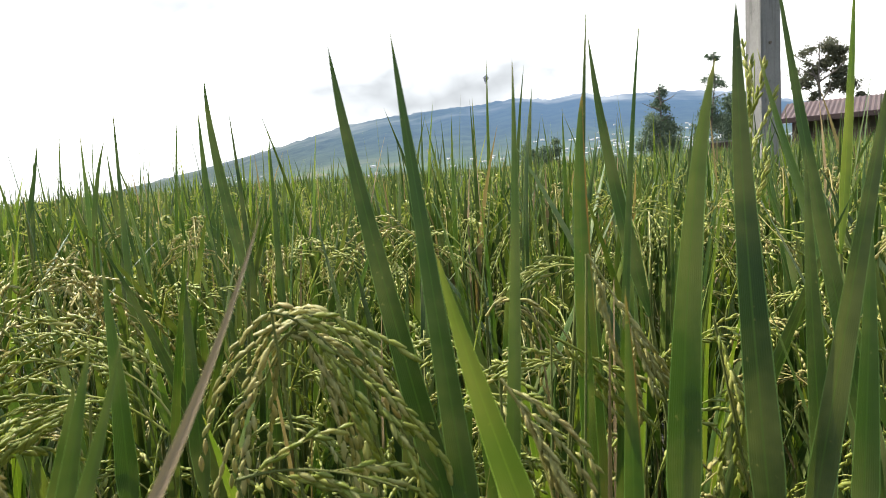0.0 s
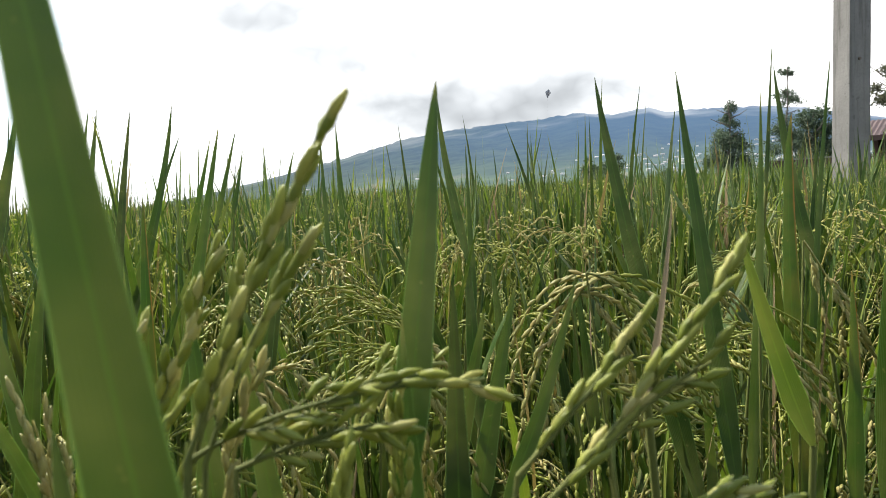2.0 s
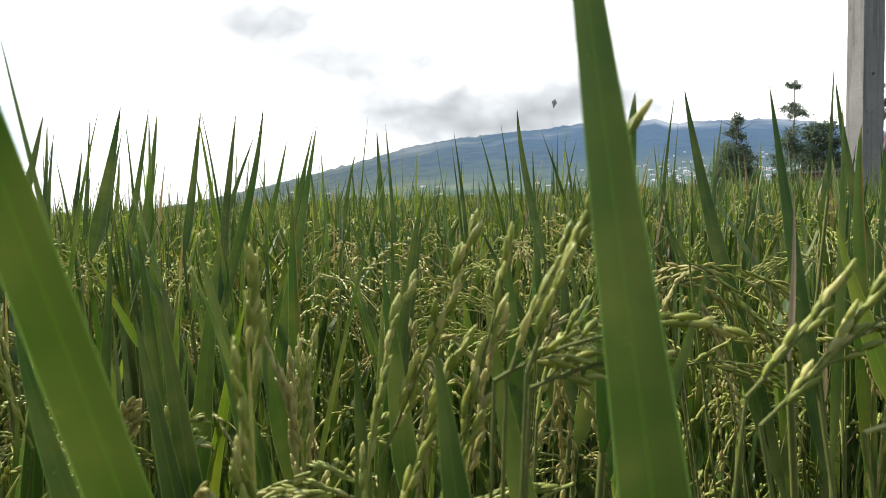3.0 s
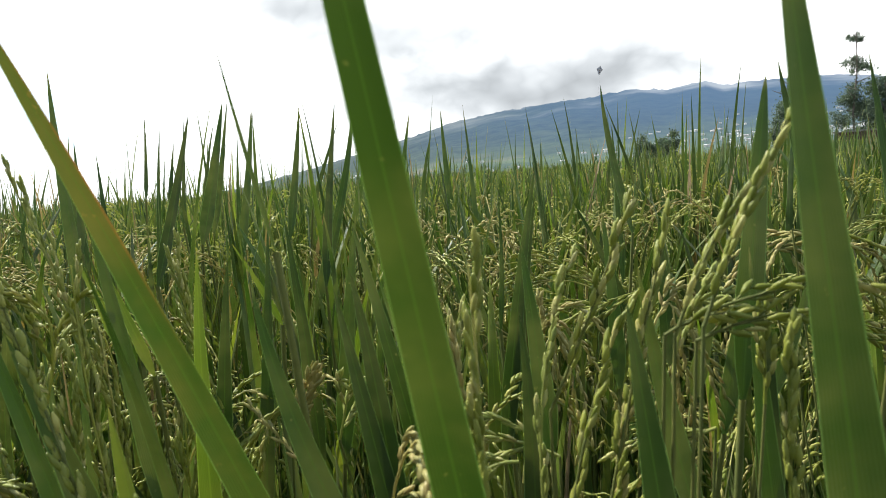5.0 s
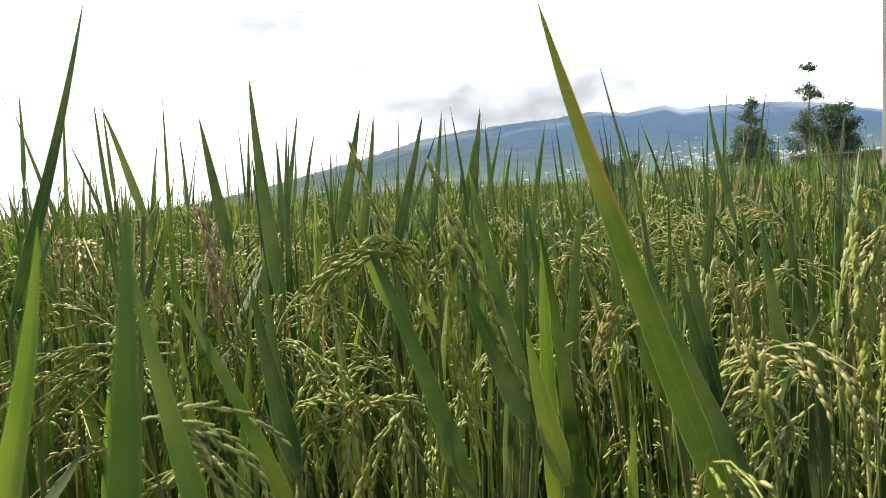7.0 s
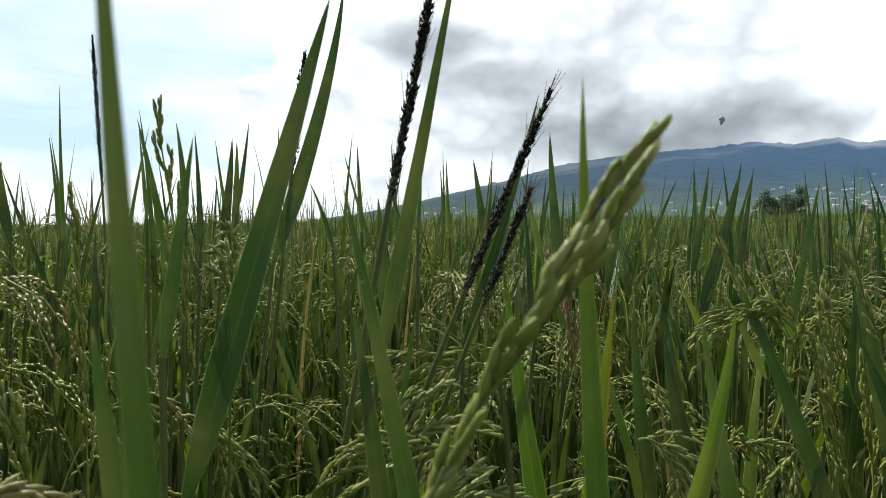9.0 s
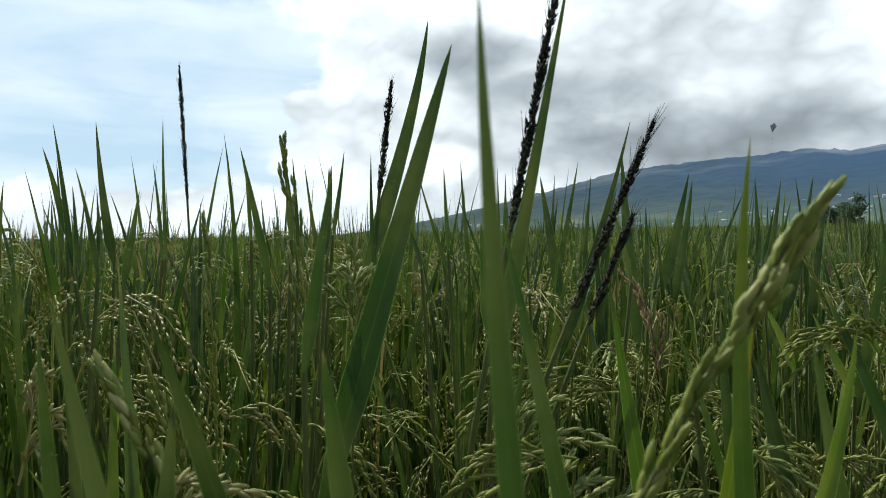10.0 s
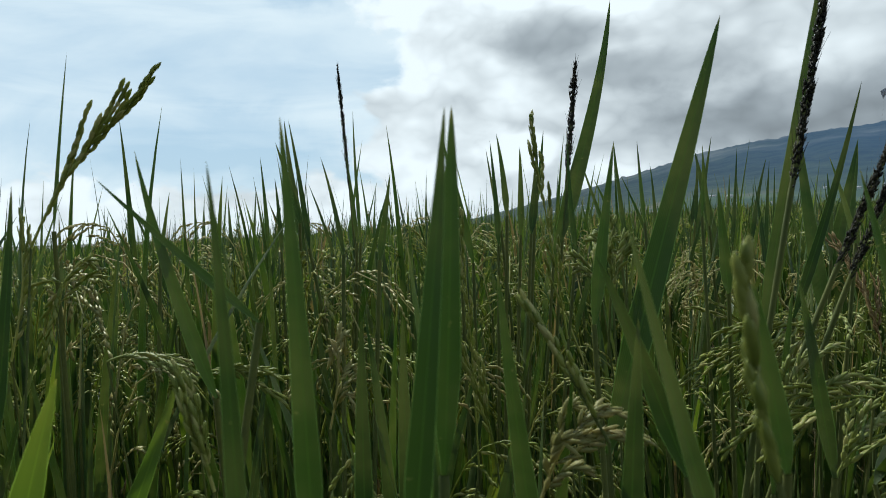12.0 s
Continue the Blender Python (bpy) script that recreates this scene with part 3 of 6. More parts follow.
def box(bm, lo, hi, bevel=0.0):
    r = bmesh.ops.create_cube(bm, size=1.0)
    for v in r["verts"]:
        v.co = Vector([a + (c + 0.5) * (b - a) for a, b, c in zip(lo, hi, v.co)])
    if bevel:
        edges = list({e for v in r["verts"] for e in v.link_edges})
        bmesh.ops.bevel(bm, geom=edges, offset=bevel, segments=2, affect="EDGES")


def build_pole(x, y):
    """A tapering square concrete post standing cornerwise, with chamfered edges and a strap."""
    pole = new("utility_pole")
    pole.matrix_basis = pose(x, y, rise(x, y) - 0.05, 0, 0, 22)
    tagged(pole, "grey weathered square concrete utility pole standing in the paddy", "pole")
    bm = bmesh.new()
    rings = []
    for h in np.linspace(0, 7.5, 26):
        s = 0.087 - 0.0030 * h
        c = 0.020
        pts = [(s, s - c), (s - c, s), (-s + c, s), (-s, s - c), (-s, -s + c), (-s + c, -s), (s - c, -s), (s, -s + c)]
        rings.append([bm.verts.new((px + noise.noise(Vector((px * 9, py * 9, h * 3))) * 0.003, py + noise.noise(Vector((px * 9, py * 9, h * 3 + 7))) * 0.003, h)) for px, py in pts])
    for a, b in zip(rings, rings[1:]):
        for k in range(8):
            bm.faces.new((a[k], a[(k + 1) % 8], b[(k + 1) % 8], b[k]))
    bm.faces.new(rings[-1])
    part("shaft", bm, CONCRETE, pole)
    for h in (5.6,):
        bm = bmesh.new()
        s = 0.0905 - 0.0030 * h
        for lo, hi in (((-s, -s, 0), (s, -s + 0.008, 0.022)), ((-s, s - 0.008, 0), (s, s, 0.022)), ((-s, -s + 0.008, 0), (-s + 0.008, s - 0.008, 0.022)), ((s - 0.008, -s + 0.008, 0), (s, s - 0.008, 0.022))):
            box(bm, [q + (h if i == 2 else 0) for i, q in enumerate(lo)], [q + (h if i == 2 else 0) for i, q in enumerate(hi)])
        part("strap", bm, TIMBER, pole, "dark rusty steel strap")
    for h, side in ((1.62, -1), (2.35, 1), (3.1, -1)):
        bm = bmesh.new()
        bmesh.ops.create_cone(bm, cap_ends=True, segments=10, radius1=0.009, radius2=0.009, depth=0.02, matrix=Matrix.Translation((side * 0.03, -0.083, h)) @ Matrix.Rotation(radians(90), 4, "X"))
        part("bolt", bm, TIMBER, pole)


build_pole(1.99, 4.41)


def build_house(x, y, turn):
    """A low field house: brick walls, an open dark porch and a rusty ribbed roof."""
    house = new("house")
    house.matrix_basis = pose(x, y, rise(x, y), 0, 0, turn)
    tagged(house, "low brick field house with a rusty red metal roof", "house")
    bm = bmesh.new()
    box(bm, (0.25, 0.9, -0.2), (8.6, 1.08, 1.9))
    part("back_wall", bm, TIMBER, house, "dark weathered timber wall in shade")
    bm = bmesh.new()
    box(bm, (0.2, 0.0, -0.2), (8.6, 0.14, 1.33), 0.01)
    part("parapet_wall", bm, BRICK_WALL, house, "bare red brick half wall")
    bm = bmesh.new()
    box(bm, (0.06, 0.0, -0.2), (0.2, 4.4, 1.9), 0.01)
    part("side_wall", bm, BRICK_WALL, house, "bare red brick wall")
    for px in (0.35, 2.3, 4.3, 6.3, 8.4):
        bm = bmesh.new()
        box(bm, (px - 0.06, 0.15, -0.2), (px + 0.06, 0.27, 1.92), 0.008)
        part("post", bm, TIMBER, house)
    n = 118
    xs = np.linspace(-0.35, 9.0, n)
    v, f = [], []
    for face in (0, 1):
        for px, k in zip(xs, range(n)):
            w_ = 0.018 * math.cos(k * math.pi)
            ends = ((-0.45, 1.86), (2.2, 2.62)) if face == 0 else ((2.2, 2.62), (4.85, 1.86))
            v += [(px, ends[0][0], ends[0][1] + w_), (px, ends[1][0], ends[1][1] + w_)]
        o = face * 2 * n
        f += [(o + 2 * k, o + 2 * k + 2, o + 2 * k + 3, o + 2 * k + 1) for k in range(n - 1)]
    solid("roof", v, f, ROOF_RED, house, "rusty ribbed metal roof", smooth=False)
    bm = bmesh.new()
    box(bm, (-0.36, -0.49, 1.72), (9.0, -0.455, 1.90), 0.006)
    part("fascia_board", bm, ROOF_RED, house)
    low = new("garden_wall")
    low.matrix_basis = pose(x, y, rise(x, y), 0, 0, turn)
    tagged(low, "low bare red brick wall beside the house", "wall")
    bm = bmesh.new()
    box(bm, (-3.4, 0.1, -0.3), (0.0, 0.24, 1.25), 0.015)
    part("wall_body", bm, BRICK_WALL, low)
    bm = bmesh.new()
    box(bm, (-3.45, 0.06, 1.254), (0.0, 0.28, 1.31), 0.012)
    part("coping", bm, CONCRETE, low)


build_house(11.95, 24.30, -33.0)


def build_kite(x, y, z):
    kite = new("kite")
    kite.matrix_basis = pose(x, y, z, 12, 8, 20)
    tagged(kite, "small dark cloth kite high over the slopes", "kite")
    bm = bmesh.new()
    top, bottom, left, right, nose = (bm.verts.new(p) for p in ((0, 0, 0.95), (0, 0, -1.15), (-0.72, 0.12, 0.25), (0.72, 0.12, 0.25), (0, -0.16, 0.25)))
    for tri in ((top, left, nose), (top, nose, right), (left, bottom, nose), (nose, bottom, right)):
        bm.faces.new(tri)
    part("sail", bm, KITE_CLOTH, kite)
    for a, b in (((0, -0.17, 0.95), (0, -0.17, -1.15)), ((-0.72, 0.11, 0.25), (0.72, 0.11, 0.25))):
        bm = bmesh.new()
        limb_tube(bm, a, b, 0.02, 0.02, 6)
        part("spar", bm, TIMBER, kite)
    bm = bmesh.new()
    limb_tube(bm, (0, -0.17, 0.2), (-9.0, -30.0, -22.6), 0.006, 0.006, 4)
    part("line", bm, TIMBER, kite, "thin kite line running down to the fields")


build_kite(6.46, 154.1, 24.6)

tree(14.12, 47.25, "slender conical tree with sparse dark foliage", [(0, 0.10), (2.08, 0.08), (4.17, 0.05), (5.95, 0.03)], [(1.6, 184, 0.9, 0.35), (1.9, 342, 1.0, 0.35), (2.1, 52, 0.8, 0.35), (2.4, 342, 1.0, 0.35), (2.6, 112, 0.9, 0.35), (2.9, 152, 0.9, 0.35), (3.2, 298, 1.2, 0.35), (3.4, 147, 0.9, 0.35), (3.7, 198, 1.0, 0.35), (4.0, 10, 1.3, 0.35), (4.2, 271, 1.3, 0.35), (4.5, 194, 1.2, 0.35), (4.7, 119, 1.1, 0.35), (5.0, 284, 0.9, 0.35)],
     [(0.26, 0.44, 5.85, 0.22), (0.40, 0.44, 5.61, 0.28), (0.12, 0.44, 5.55, 0.24), (0.54, 0.51, 5.48, 0.26), (0.15, 0.28, 4.99, 0.29), (-0.00, 0.13, 5.32, 0.23), (0.25, 0.25, 5.38, 0.24), (0.49, 0.53, 5.27, 0.18), (0.12, 0.49, 4.39, 0.23), (-0.02, 0.28, 4.79, 0.20), (-0.31, 0.39, 4.58, 0.27), (-0.04, 0.42, 4.80, 0.24), (0.35, 0.63, 4.68, 0.22), (0.42, -0.18, 4.20, 0.31), (0.16, 0.06, 4.38, 0.31), (0.65, 0.53, 4.38, 0.23), (-0.20, -0.01, 3.74, 0.28), (-0.50, -0.34, 3.50, 0.44), (-0.34, 0.89, 3.84, 0.36), (0.01, 0.33, 2.95, 0.39), (0.87, 0.38, 3.21, 0.30), (0.58, 0.04, 3.10, 0.39), (0.65, 0.32, 3.47, 0.41), (0.46, 0.33, 3.51, 0.41), (-0.36, 0.14, 3.00, 0.44), (-0.84, -0.62, 3.19, 0.46), (0.09, -0.63, 2.88, 0.46), (-0.90, 0.20, 2.59, 0.42), (-0.16, 0.39, 2.32, 0.40), (0.42, -0.73, 2.61, 0.42), (0.35, 0.56, 2.03, 0.54), (-0.11, 0.33, 3.19, 0.37), (1.07, 0.27, 2.77, 0.22), (1.06, 0.19, 2.96, 0.28), (1.22, 0.14, 2.90, 0.21), (1.60, 0.28, 2.71, 0.19), (-0.28, 0.28, 1.57, 0.37), (-0.55, -0.13, 1.72, 0.32), (-1.12, -0.14, 2.05, 0.46), (-0.42, -0.61, 1.86, 0.42), (1.03, 0.23, 2.08, 0.61), (-0.20, 0.71, 2.02, 0.60), (-0.05, 0.53, 1.39, 0.59), (0.11, -0.45, 1.34, 0.43), (1.29, 0.34, 1.39, 0.31), (1.59, 1.08, 1.27, 0.50), (1.24, 0.42, 1.85, 0.39), (1.28, 0.20, 1.35, 0.51), (-1.49, -0.41, 1.68, 0.30), (-1.22, 0.22, 1.52, 0.39), (-1.50, -0.30, 1.76, 0.33), (-1.70, -0.37, 0.89, 0.25)], 13500, 0.12, 5)
tree(18.13, 47.74, "tall thin tree with small tufts of foliage in tiers", [(0, 0.09), (2.79, 0.07), (5.58, 0.04), (7.97, 0.03)], [(2.0, 94, 0.8, 0.30), (2.5, 107, 0.6, 0.30), (2.9, 293, 0.7, 0.30), (3.4, 33, 0.8, 0.30), (3.9, 216, 0.7, 0.30), (4.3, 262, 0.8, 0.30), (4.8, 68, 0.9, 0.30), (5.3, 20, 0.8, 0.30), (5.7, 99, 0.7, 0.30), (6.2, 237, 0.6, 0.30)],
     [(0.38, 0.43, 7.56, 0.19), (0.13, 0.47, 7.69, 0.19), (0.29, 0.50, 7.60, 0.16), (0.24, 0.76, 7.80, 0.26), (-0.32, 0.31, 7.75, 0.13), (0.02, 0.51, 7.60, 0.17), (-0.19, 0.37, 7.60, 0.15), (-0.33, 0.45, 7.79, 0.18), (0.29, 0.45, 7.98, 0.14), (0.39, 0.55, 7.56, 0.16), (0.60, 0.58, 7.69, 0.17), (0.51, 0.57, 7.57, 0.16), (0.12, 0.57, 6.33, 0.21), (0.18, 0.59, 6.36, 0.28), (0.09, 0.46, 6.23, 0.18), (0.59, 0.52, 6.22, 0.23), (0.06, 0.72, 6.10, 0.38), (0.44, -0.08, 5.83, 0.28), (-0.45, 0.59, 6.14, 0.28), (0.24, 0.51, 5.85, 0.33), (0.76, -0.10, 5.58, 0.29), (0.81, 0.63, 5.81, 0.26), (-0.04, 0.18, 5.51, 0.30), (0.32, 0.28, 5.81, 0.28), (-0.12, 0.32, 4.27, 0.32), (0.20, 0.83, 4.56, 0.44), (-0.19, 0.79, 3.87, 0.45), (-0.13, 0.24, 3.94, 0.45), (-0.91, 0.01, 3.60, 0.29), (-0.25, 0.75, 3.86, 0.31), (-0.26, 0.14, 3.35, 0.27), (0.00, 0.40, 3.87, 0.30), (0.08, -0.02, 3.52, 0.34), (0.63, 0.22, 3.37, 0.47), (0.29, 0.47, 2.92, 0.40), (-0.28, 0.38, 3.72, 0.51), (-1.28, -0.01, 2.77, 0.34), (-1.19, -0.56, 2.27, 0.49), (0.37, -0.68, 2.68, 0.36), (-0.69, -0.09, 2.43, 0.47), (0.30, 0.09, 1.64, 0.30), (0.45, -0.11, 1.21, 0.37), (-0.49, -0.01, 1.46, 0.39), (0.32, -0.14, 1.48, 0.43)], 8820, 0.11, 6)
tree(20.85, 50.10, "broad dark green tree with a rounded uneven crown", [(0, 0.16), (1.75, 0.12), (3.49, 0.07), (4.99, 0.03)], [(2.0, 31, 1.6, 0.50), (2.2, 85, 1.1, 0.50), (2.5, 288, 1.3, 0.50), (2.7, 210, 1.4, 0.50), (2.9, 34, 1.4, 0.50), (3.1, 156, 1.5, 0.50), (3.4, 172, 1.6, 0.50), (3.6, 58, 1.8, 0.50)],
     [(-0.29, 0.33, 4.27, 0.53), (-0.69, 0.31, 4.56, 0.55), (-0.23, -0.07, 3.91, 0.53), (-0.55, 0.04, 4.22, 0.41), (0.55, 0.76, 4.80, 0.43), (0.85, 0.48, 4.96, 0.50), (-0.26, 0.30, 4.99, 0.36), (0.42, 0.67, 4.93, 0.33), (1.26, 0.31, 3.83, 0.51), (0.84, 0.72, 3.75, 0.53), (0.42, -0.02, 4.01, 0.44), (0.74, 0.23, 3.33, 0.49), (-0.67, 0.07, 2.91, 0.40), (-0.73, 0.35, 3.19, 0.49), (-1.25, 0.11, 3.24, 0.56), (-1.51, 0.79, 2.89, 0.49), (-0.17, 0.68, 1.96, 0.65), (-0.39, -0.02, 2.97, 0.56), (0.08, 1.16, 2.56, 0.58), (0.76, -0.21, 2.28, 0.65), (1.32, 0.86, 2.64, 0.38), (0.78, 0.01, 2.77, 0.44), (1.65, 0.60, 2.06, 0.39), (0.96, -0.09, 2.32, 0.55), (-0.65, -0.02, 2.07, 0.58), (-0.18, 0.73, 2.08, 0.51), (-0.50, -0.60, 1.47, 0.60), (-0.50, -0.64, 1.94, 0.59), (0.56, 0.22, 2.08, 0.46), (0.41, 0.19, 1.19, 0.37), (0.62, 0.21, 1.38, 0.50), (1.13, 0.52, 1.60, 0.37), (-1.71, -0.24, 3.06, 0.25), (-1.97, 0.09, 3.21, 0.30), (-1.31, 0.01, 2.56, 0.28), (-1.55, 0.18, 3.06, 0.28)], 15120, 0.15, 7)
tree(22.51, 41.70, "open-crowned tree with tufted foliage behind a house", [(0, 0.14), (2.51, 0.11), (5.03, 0.06), (7.18, 0.03)], [(3.2, 340, 1.6, 0.60), (3.5, 184, 1.8, 0.60), (3.8, 351, 1.5, 0.60), (4.1, 29, 1.5, 0.60), (4.4, 219, 1.8, 0.60), (4.7, 136, 1.9, 0.60), (5.0, 289, 1.4, 0.60), (5.3, 63, 1.9, 0.60), (5.6, 314, 1.9, 0.60)],
     [(-0.96, 0.65, 6.52, 0.31), (-0.47, 0.57, 6.76, 0.32), (-0.73, 0.38, 5.92, 0.27), (0.08, 0.27, 5.90, 0.30), (0.93, 0.60, 6.18, 0.46), (0.88, 0.32, 6.70, 0.41), (0.33, 0.16, 6.83, 0.48), (0.77, 0.62, 7.18, 0.35), (1.30, 0.79, 6.11, 0.32), (1.48, 0.34, 6.57, 0.33), (1.11, 0.51, 6.70, 0.27), (1.82, 1.11, 6.12, 0.32), (-0.25, 0.71, 5.23, 0.44), (-1.29, 0.21, 4.74, 0.41), (-1.36, 0.69, 5.45, 0.34), (-0.85, 0.47, 4.78, 0.33), (-0.20, 0.91, 5.42, 0.38), (0.25, 0.30, 5.76, 0.43), (1.02, 0.39, 5.32, 0.31), (1.16, 0.39, 5.07, 0.32), (1.19, 0.08, 5.20, 0.32), (0.98, 0.45, 4.50, 0.26), (1.02, 0.50, 5.09, 0.30), (1.21, -0.20, 4.64, 0.37), (-0.39, 0.45, 3.79, 0.21), (-0.30, 0.12, 3.89, 0.22), (-0.57, 0.60, 4.63, 0.29), (-0.32, 0.19, 3.95, 0.30), (1.22, -0.03, 4.12, 0.23), (0.50, 0.26, 4.18, 0.25), (0.69, 0.52, 4.56, 0.25), (0.83, -0.17, 4.54, 0.28), (2.28, 0.58, 4.53, 0.28), (1.86, 0.46, 4.26, 0.31), (1.99, 0.39, 4.60, 0.23), (2.05, 0.89, 4.72, 0.40), (2.37, 0.13, 3.74, 0.30), (2.33, -0.08, 3.31, 0.34), (2.52, 0.22, 3.73, 0.30), (2.50, 0.28, 3.02, 0.25), (1.58, 0.52, 5.39, 0.22), (1.74, 0.39, 5.59, 0.18), (1.70, 1.17, 5.61, 0.26), (1.39, 0.51, 5.49, 0.27)], 12600, 0.13, 8, BRONZE_LEAF)
tree(12.58, 122.90, "small round tree at the edge of the fields", [(0, 0.20), (1.73, 0.15), (3.45, 0.09), (4.93, 0.03)], [],
     [(-0.62, 0.96, 3.45, 0.83), (0.49, 1.10, 2.84, 0.96), (0.42, 0.44, 3.45, 0.59), (-0.48, -0.02, 4.96, 0.60), (-0.80, 0.17, 0.40, 1.18), (-0.48, 0.94, 2.73, 1.04), (-1.24, 0.46, 1.11, 0.83), (-0.49, 0.52, 3.42, 1.19), (0.92, -0.54, 2.49, 1.05), (-0.03, 0.68, 1.56, 0.74), (1.42, 0.45, 2.90, 0.93), (0.33, 0.63, 3.24, 0.72), (0.06, -0.19, 0.60, 0.88), (-0.31, -0.35, 1.05, 1.17), (-0.35, 1.66, 1.59, 1.35), (0.02, -1.64, 1.83, 0.92)], 3780, 0.41, 9)
tree(15.90, 123.30, "small round tree at the edge of the fields", [(0, 0.20), (1.32, 0.15), (2.63, 0.09), (3.76, 0.03)], [],
     [(-0.50, -0.18, 3.79, 0.83), (0.39, 0.37, 3.45, 0.57), (0.70, 1.02, 2.76, 0.68), (-0.06, 0.01, 3.78, 0.65), (-0.75, 0.33, 2.22, 0.92), (-1.37, 0.26, 2.02, 0.89), (-0.56, -0.24, 1.96, 0.67), (-1.51, 1.74, 2.58, 0.98), (0.64, 1.04, 3.16, 0.69), (1.53, 0.59, 1.37, 0.86), (0.66, 0.19, 3.21, 0.68), (0.61, 0.59, 1.97, 0.68), (0.08, 0.89, 0.77, 1.02), (-0.24, 0.68, 1.45, 0.70), (0.67, 0.22, 0.65, 0.90), (1.06, -0.17, 0.89, 0.69)], 3360, 0.41, 10)
tree(26.88, 124.61, "low rounded bush at the edge of the fields", [(0, 0.20), (0.65, 0.15), (1.30, 0.09), (1.86, 0.03)], [],
     [(0.07, 0.07, 0.66, 0.52), (0.47, 0.41, 0.33, 0.54), (-0.28, 0.14, 1.86, 0.76), (0.82, -0.66, 1.23, 0.64), (-1.98, -0.34, 0.57, 0.67), (0.51, 0.56, 0.00, 0.87), (-0.65, -0.56, 0.28, 0.77), (-0.91, 0.13, 0.87, 0.85), (0.42, -0.15, 0.90, 0.76), (0.30, -0.16, 0.13, 0.60), (1.34, 0.58, 0.83, 0.81), (-0.32, 1.35, 0.55, 0.81)], 2940, 0.37, 12)
tree(15.46, 116.26, "low rounded bush at the edge of the fields", [(0, 0.15), (1.74, 0.11), (3.49, 0.07), (4.98, 0.03)], [],
     [(1.16, 0.77, 4.97, 0.67), (0.29, -0.34, 3.05, 0.71), (1.27, 0.02, 3.59, 0.70), (0.42, 0.47, 3.40, 0.67), (-0.67, 0.69, 2.13, 0.67), (-0.59, -0.20, 2.69, 0.46), (-0.91, 0.61, 3.31, 0.50), (-0.57, 0.27, 1.87, 0.59), (1.36, 0.67, 1.78, 0.38), (1.26, 0.24, 2.82, 0.40), (-0.24, 0.01, 2.36, 0.56), (0.62, 0.18, 2.60, 0.38)], 2100, 0.37, 13)


# ---------------------------------------------------------------- rice
PLANTS = []


def rice_plant(x, y, label="green rice plant with upright blades and ripening ears"):
    ob = new("rice_plant")
    ob.location = (x, y, rise(x, y))
    tagged(ob, label, "rice plant", "rice plants in the paddy")
    PLANTS.append(ob)
    return ob


def stalk(plant, top, r=0.0022, name="stem"):
    """A culm from the plant's foot up to top (world)."""
    o = np.array(plant.location)
    p2 = np.array(top) - o
    p0 = np.array([0.16 * p2[0] + 0.01, 0.16 * p2[1] - 0.01, 0.0])
    p1 = np.array([0.55 * p2[0], 0.55 * p2[1], 0.55 * p2[2]])
    v, f = tubes(p0, p1, p2, r * 1.3, r * 0.7, 7, 6)
    return solid(name, v, f, STEM, plant)


def blade(plant, base, mid, tip, width, mat=None, turn=0.0, fold=0.10, label=""):
    """One leaf blade in world metres, on its own culm; turn: degrees by which its face looks away from the open side."""
    o = np.array(plant.location)
    b, m, t = (np.array(p) - o for p in (base, mid, tip))
    c = 2 * m - 0.5 * (b + t)
    face = np.array([math.sin(radians(turn - 14)), -math.cos(radians(turn - 14)), 0.12])
    v, f, uv = ribbons(b, c, t, width, face, 18, 5, fold)
    solid("leaf", v, f, mat or GREEN, plant, label, uv)
    stalk(plant, base)


GRAIN_MESHES = {}


def grain_mesh(mat, k):
    """A single husk along +z, a few shapes shared by all."""
    if (mat.name, k) not in GRAIN_MESHES:
        rng = np.random.default_rng(50 + k)
        size = (0.0076, 0.0084, 0.0092)[k]
        v, f = grains(np.zeros((1, 3)), np.array([[0.0, 0.0, 1.0]]), size, size * (0.165, 0.175, 0.155)[k], 8, (0.1, 0.28, 0.52, 0.75, 0.92), (0.5, 0.86, 1.0, 0.78, 0.38))
        v = v + rng.normal(size=v.shape) * 0.0001
        me = bpy.data.meshes.new("grain")
        me.from_pydata(v.tolist(), [], f.tolist())
        me.polygons.foreach_set("use_smooth", [True] * len(me.polygons))
        me.materials.append(mat)
        GRAIN_MESHES[mat.name, k] = me
    return GRAIN_MESHES[mat.name, k]


def ear(plant, base, mid, tip, seed, mat=None, single=False, label="", **more):
    """An ear of rice in world metres on its own culm; single: every grain an object of its own."""
    rng = np.random.default_rng(seed)
    mat = mat or GRAIN
    o = np.array(plant.location)
    b, m, t = (np.array(p) - o for p in (base, mid, tip))
    c = 2 * m - 0.5 * (b + t)
    stalk(plant, base, 0.0009)
    if not single:
        v, f = ear_arrays(rng, b, c, t, 0, **more)
        return solid("panicle", v, f, mat, plant, label)
    (c0, c1, c2), feet, axis = panicle_layout(rng, b, c, t, **more)
    a, d = tubes(b, c, t, 0.0007, 0.0004, 10, 6), tubes(c0, c1, c2, 0.0004, 0.00025, 4, 4)
    v, f = join([a, d])
    axle = solid("panicle", v, f, STEM, plant, label)
    for p, q in zip(feet, axis):
        g = new("grain", grain_mesh(mat, int(rng.integers(3))))
        g.parent = axle
        g.matrix_basis = Matrix.LocRotScale(Vector(p), Vector(q).to_track_quat("Z", "Y"), None)
    return axle


# the trodden gap between the plants, through which one can walk
TRAIL = np.array([(0.05, 0.0), (-0.23, -0.2), (-0.48, -0.38), (-0.55, -0.46), (-0.66, -0.56)])


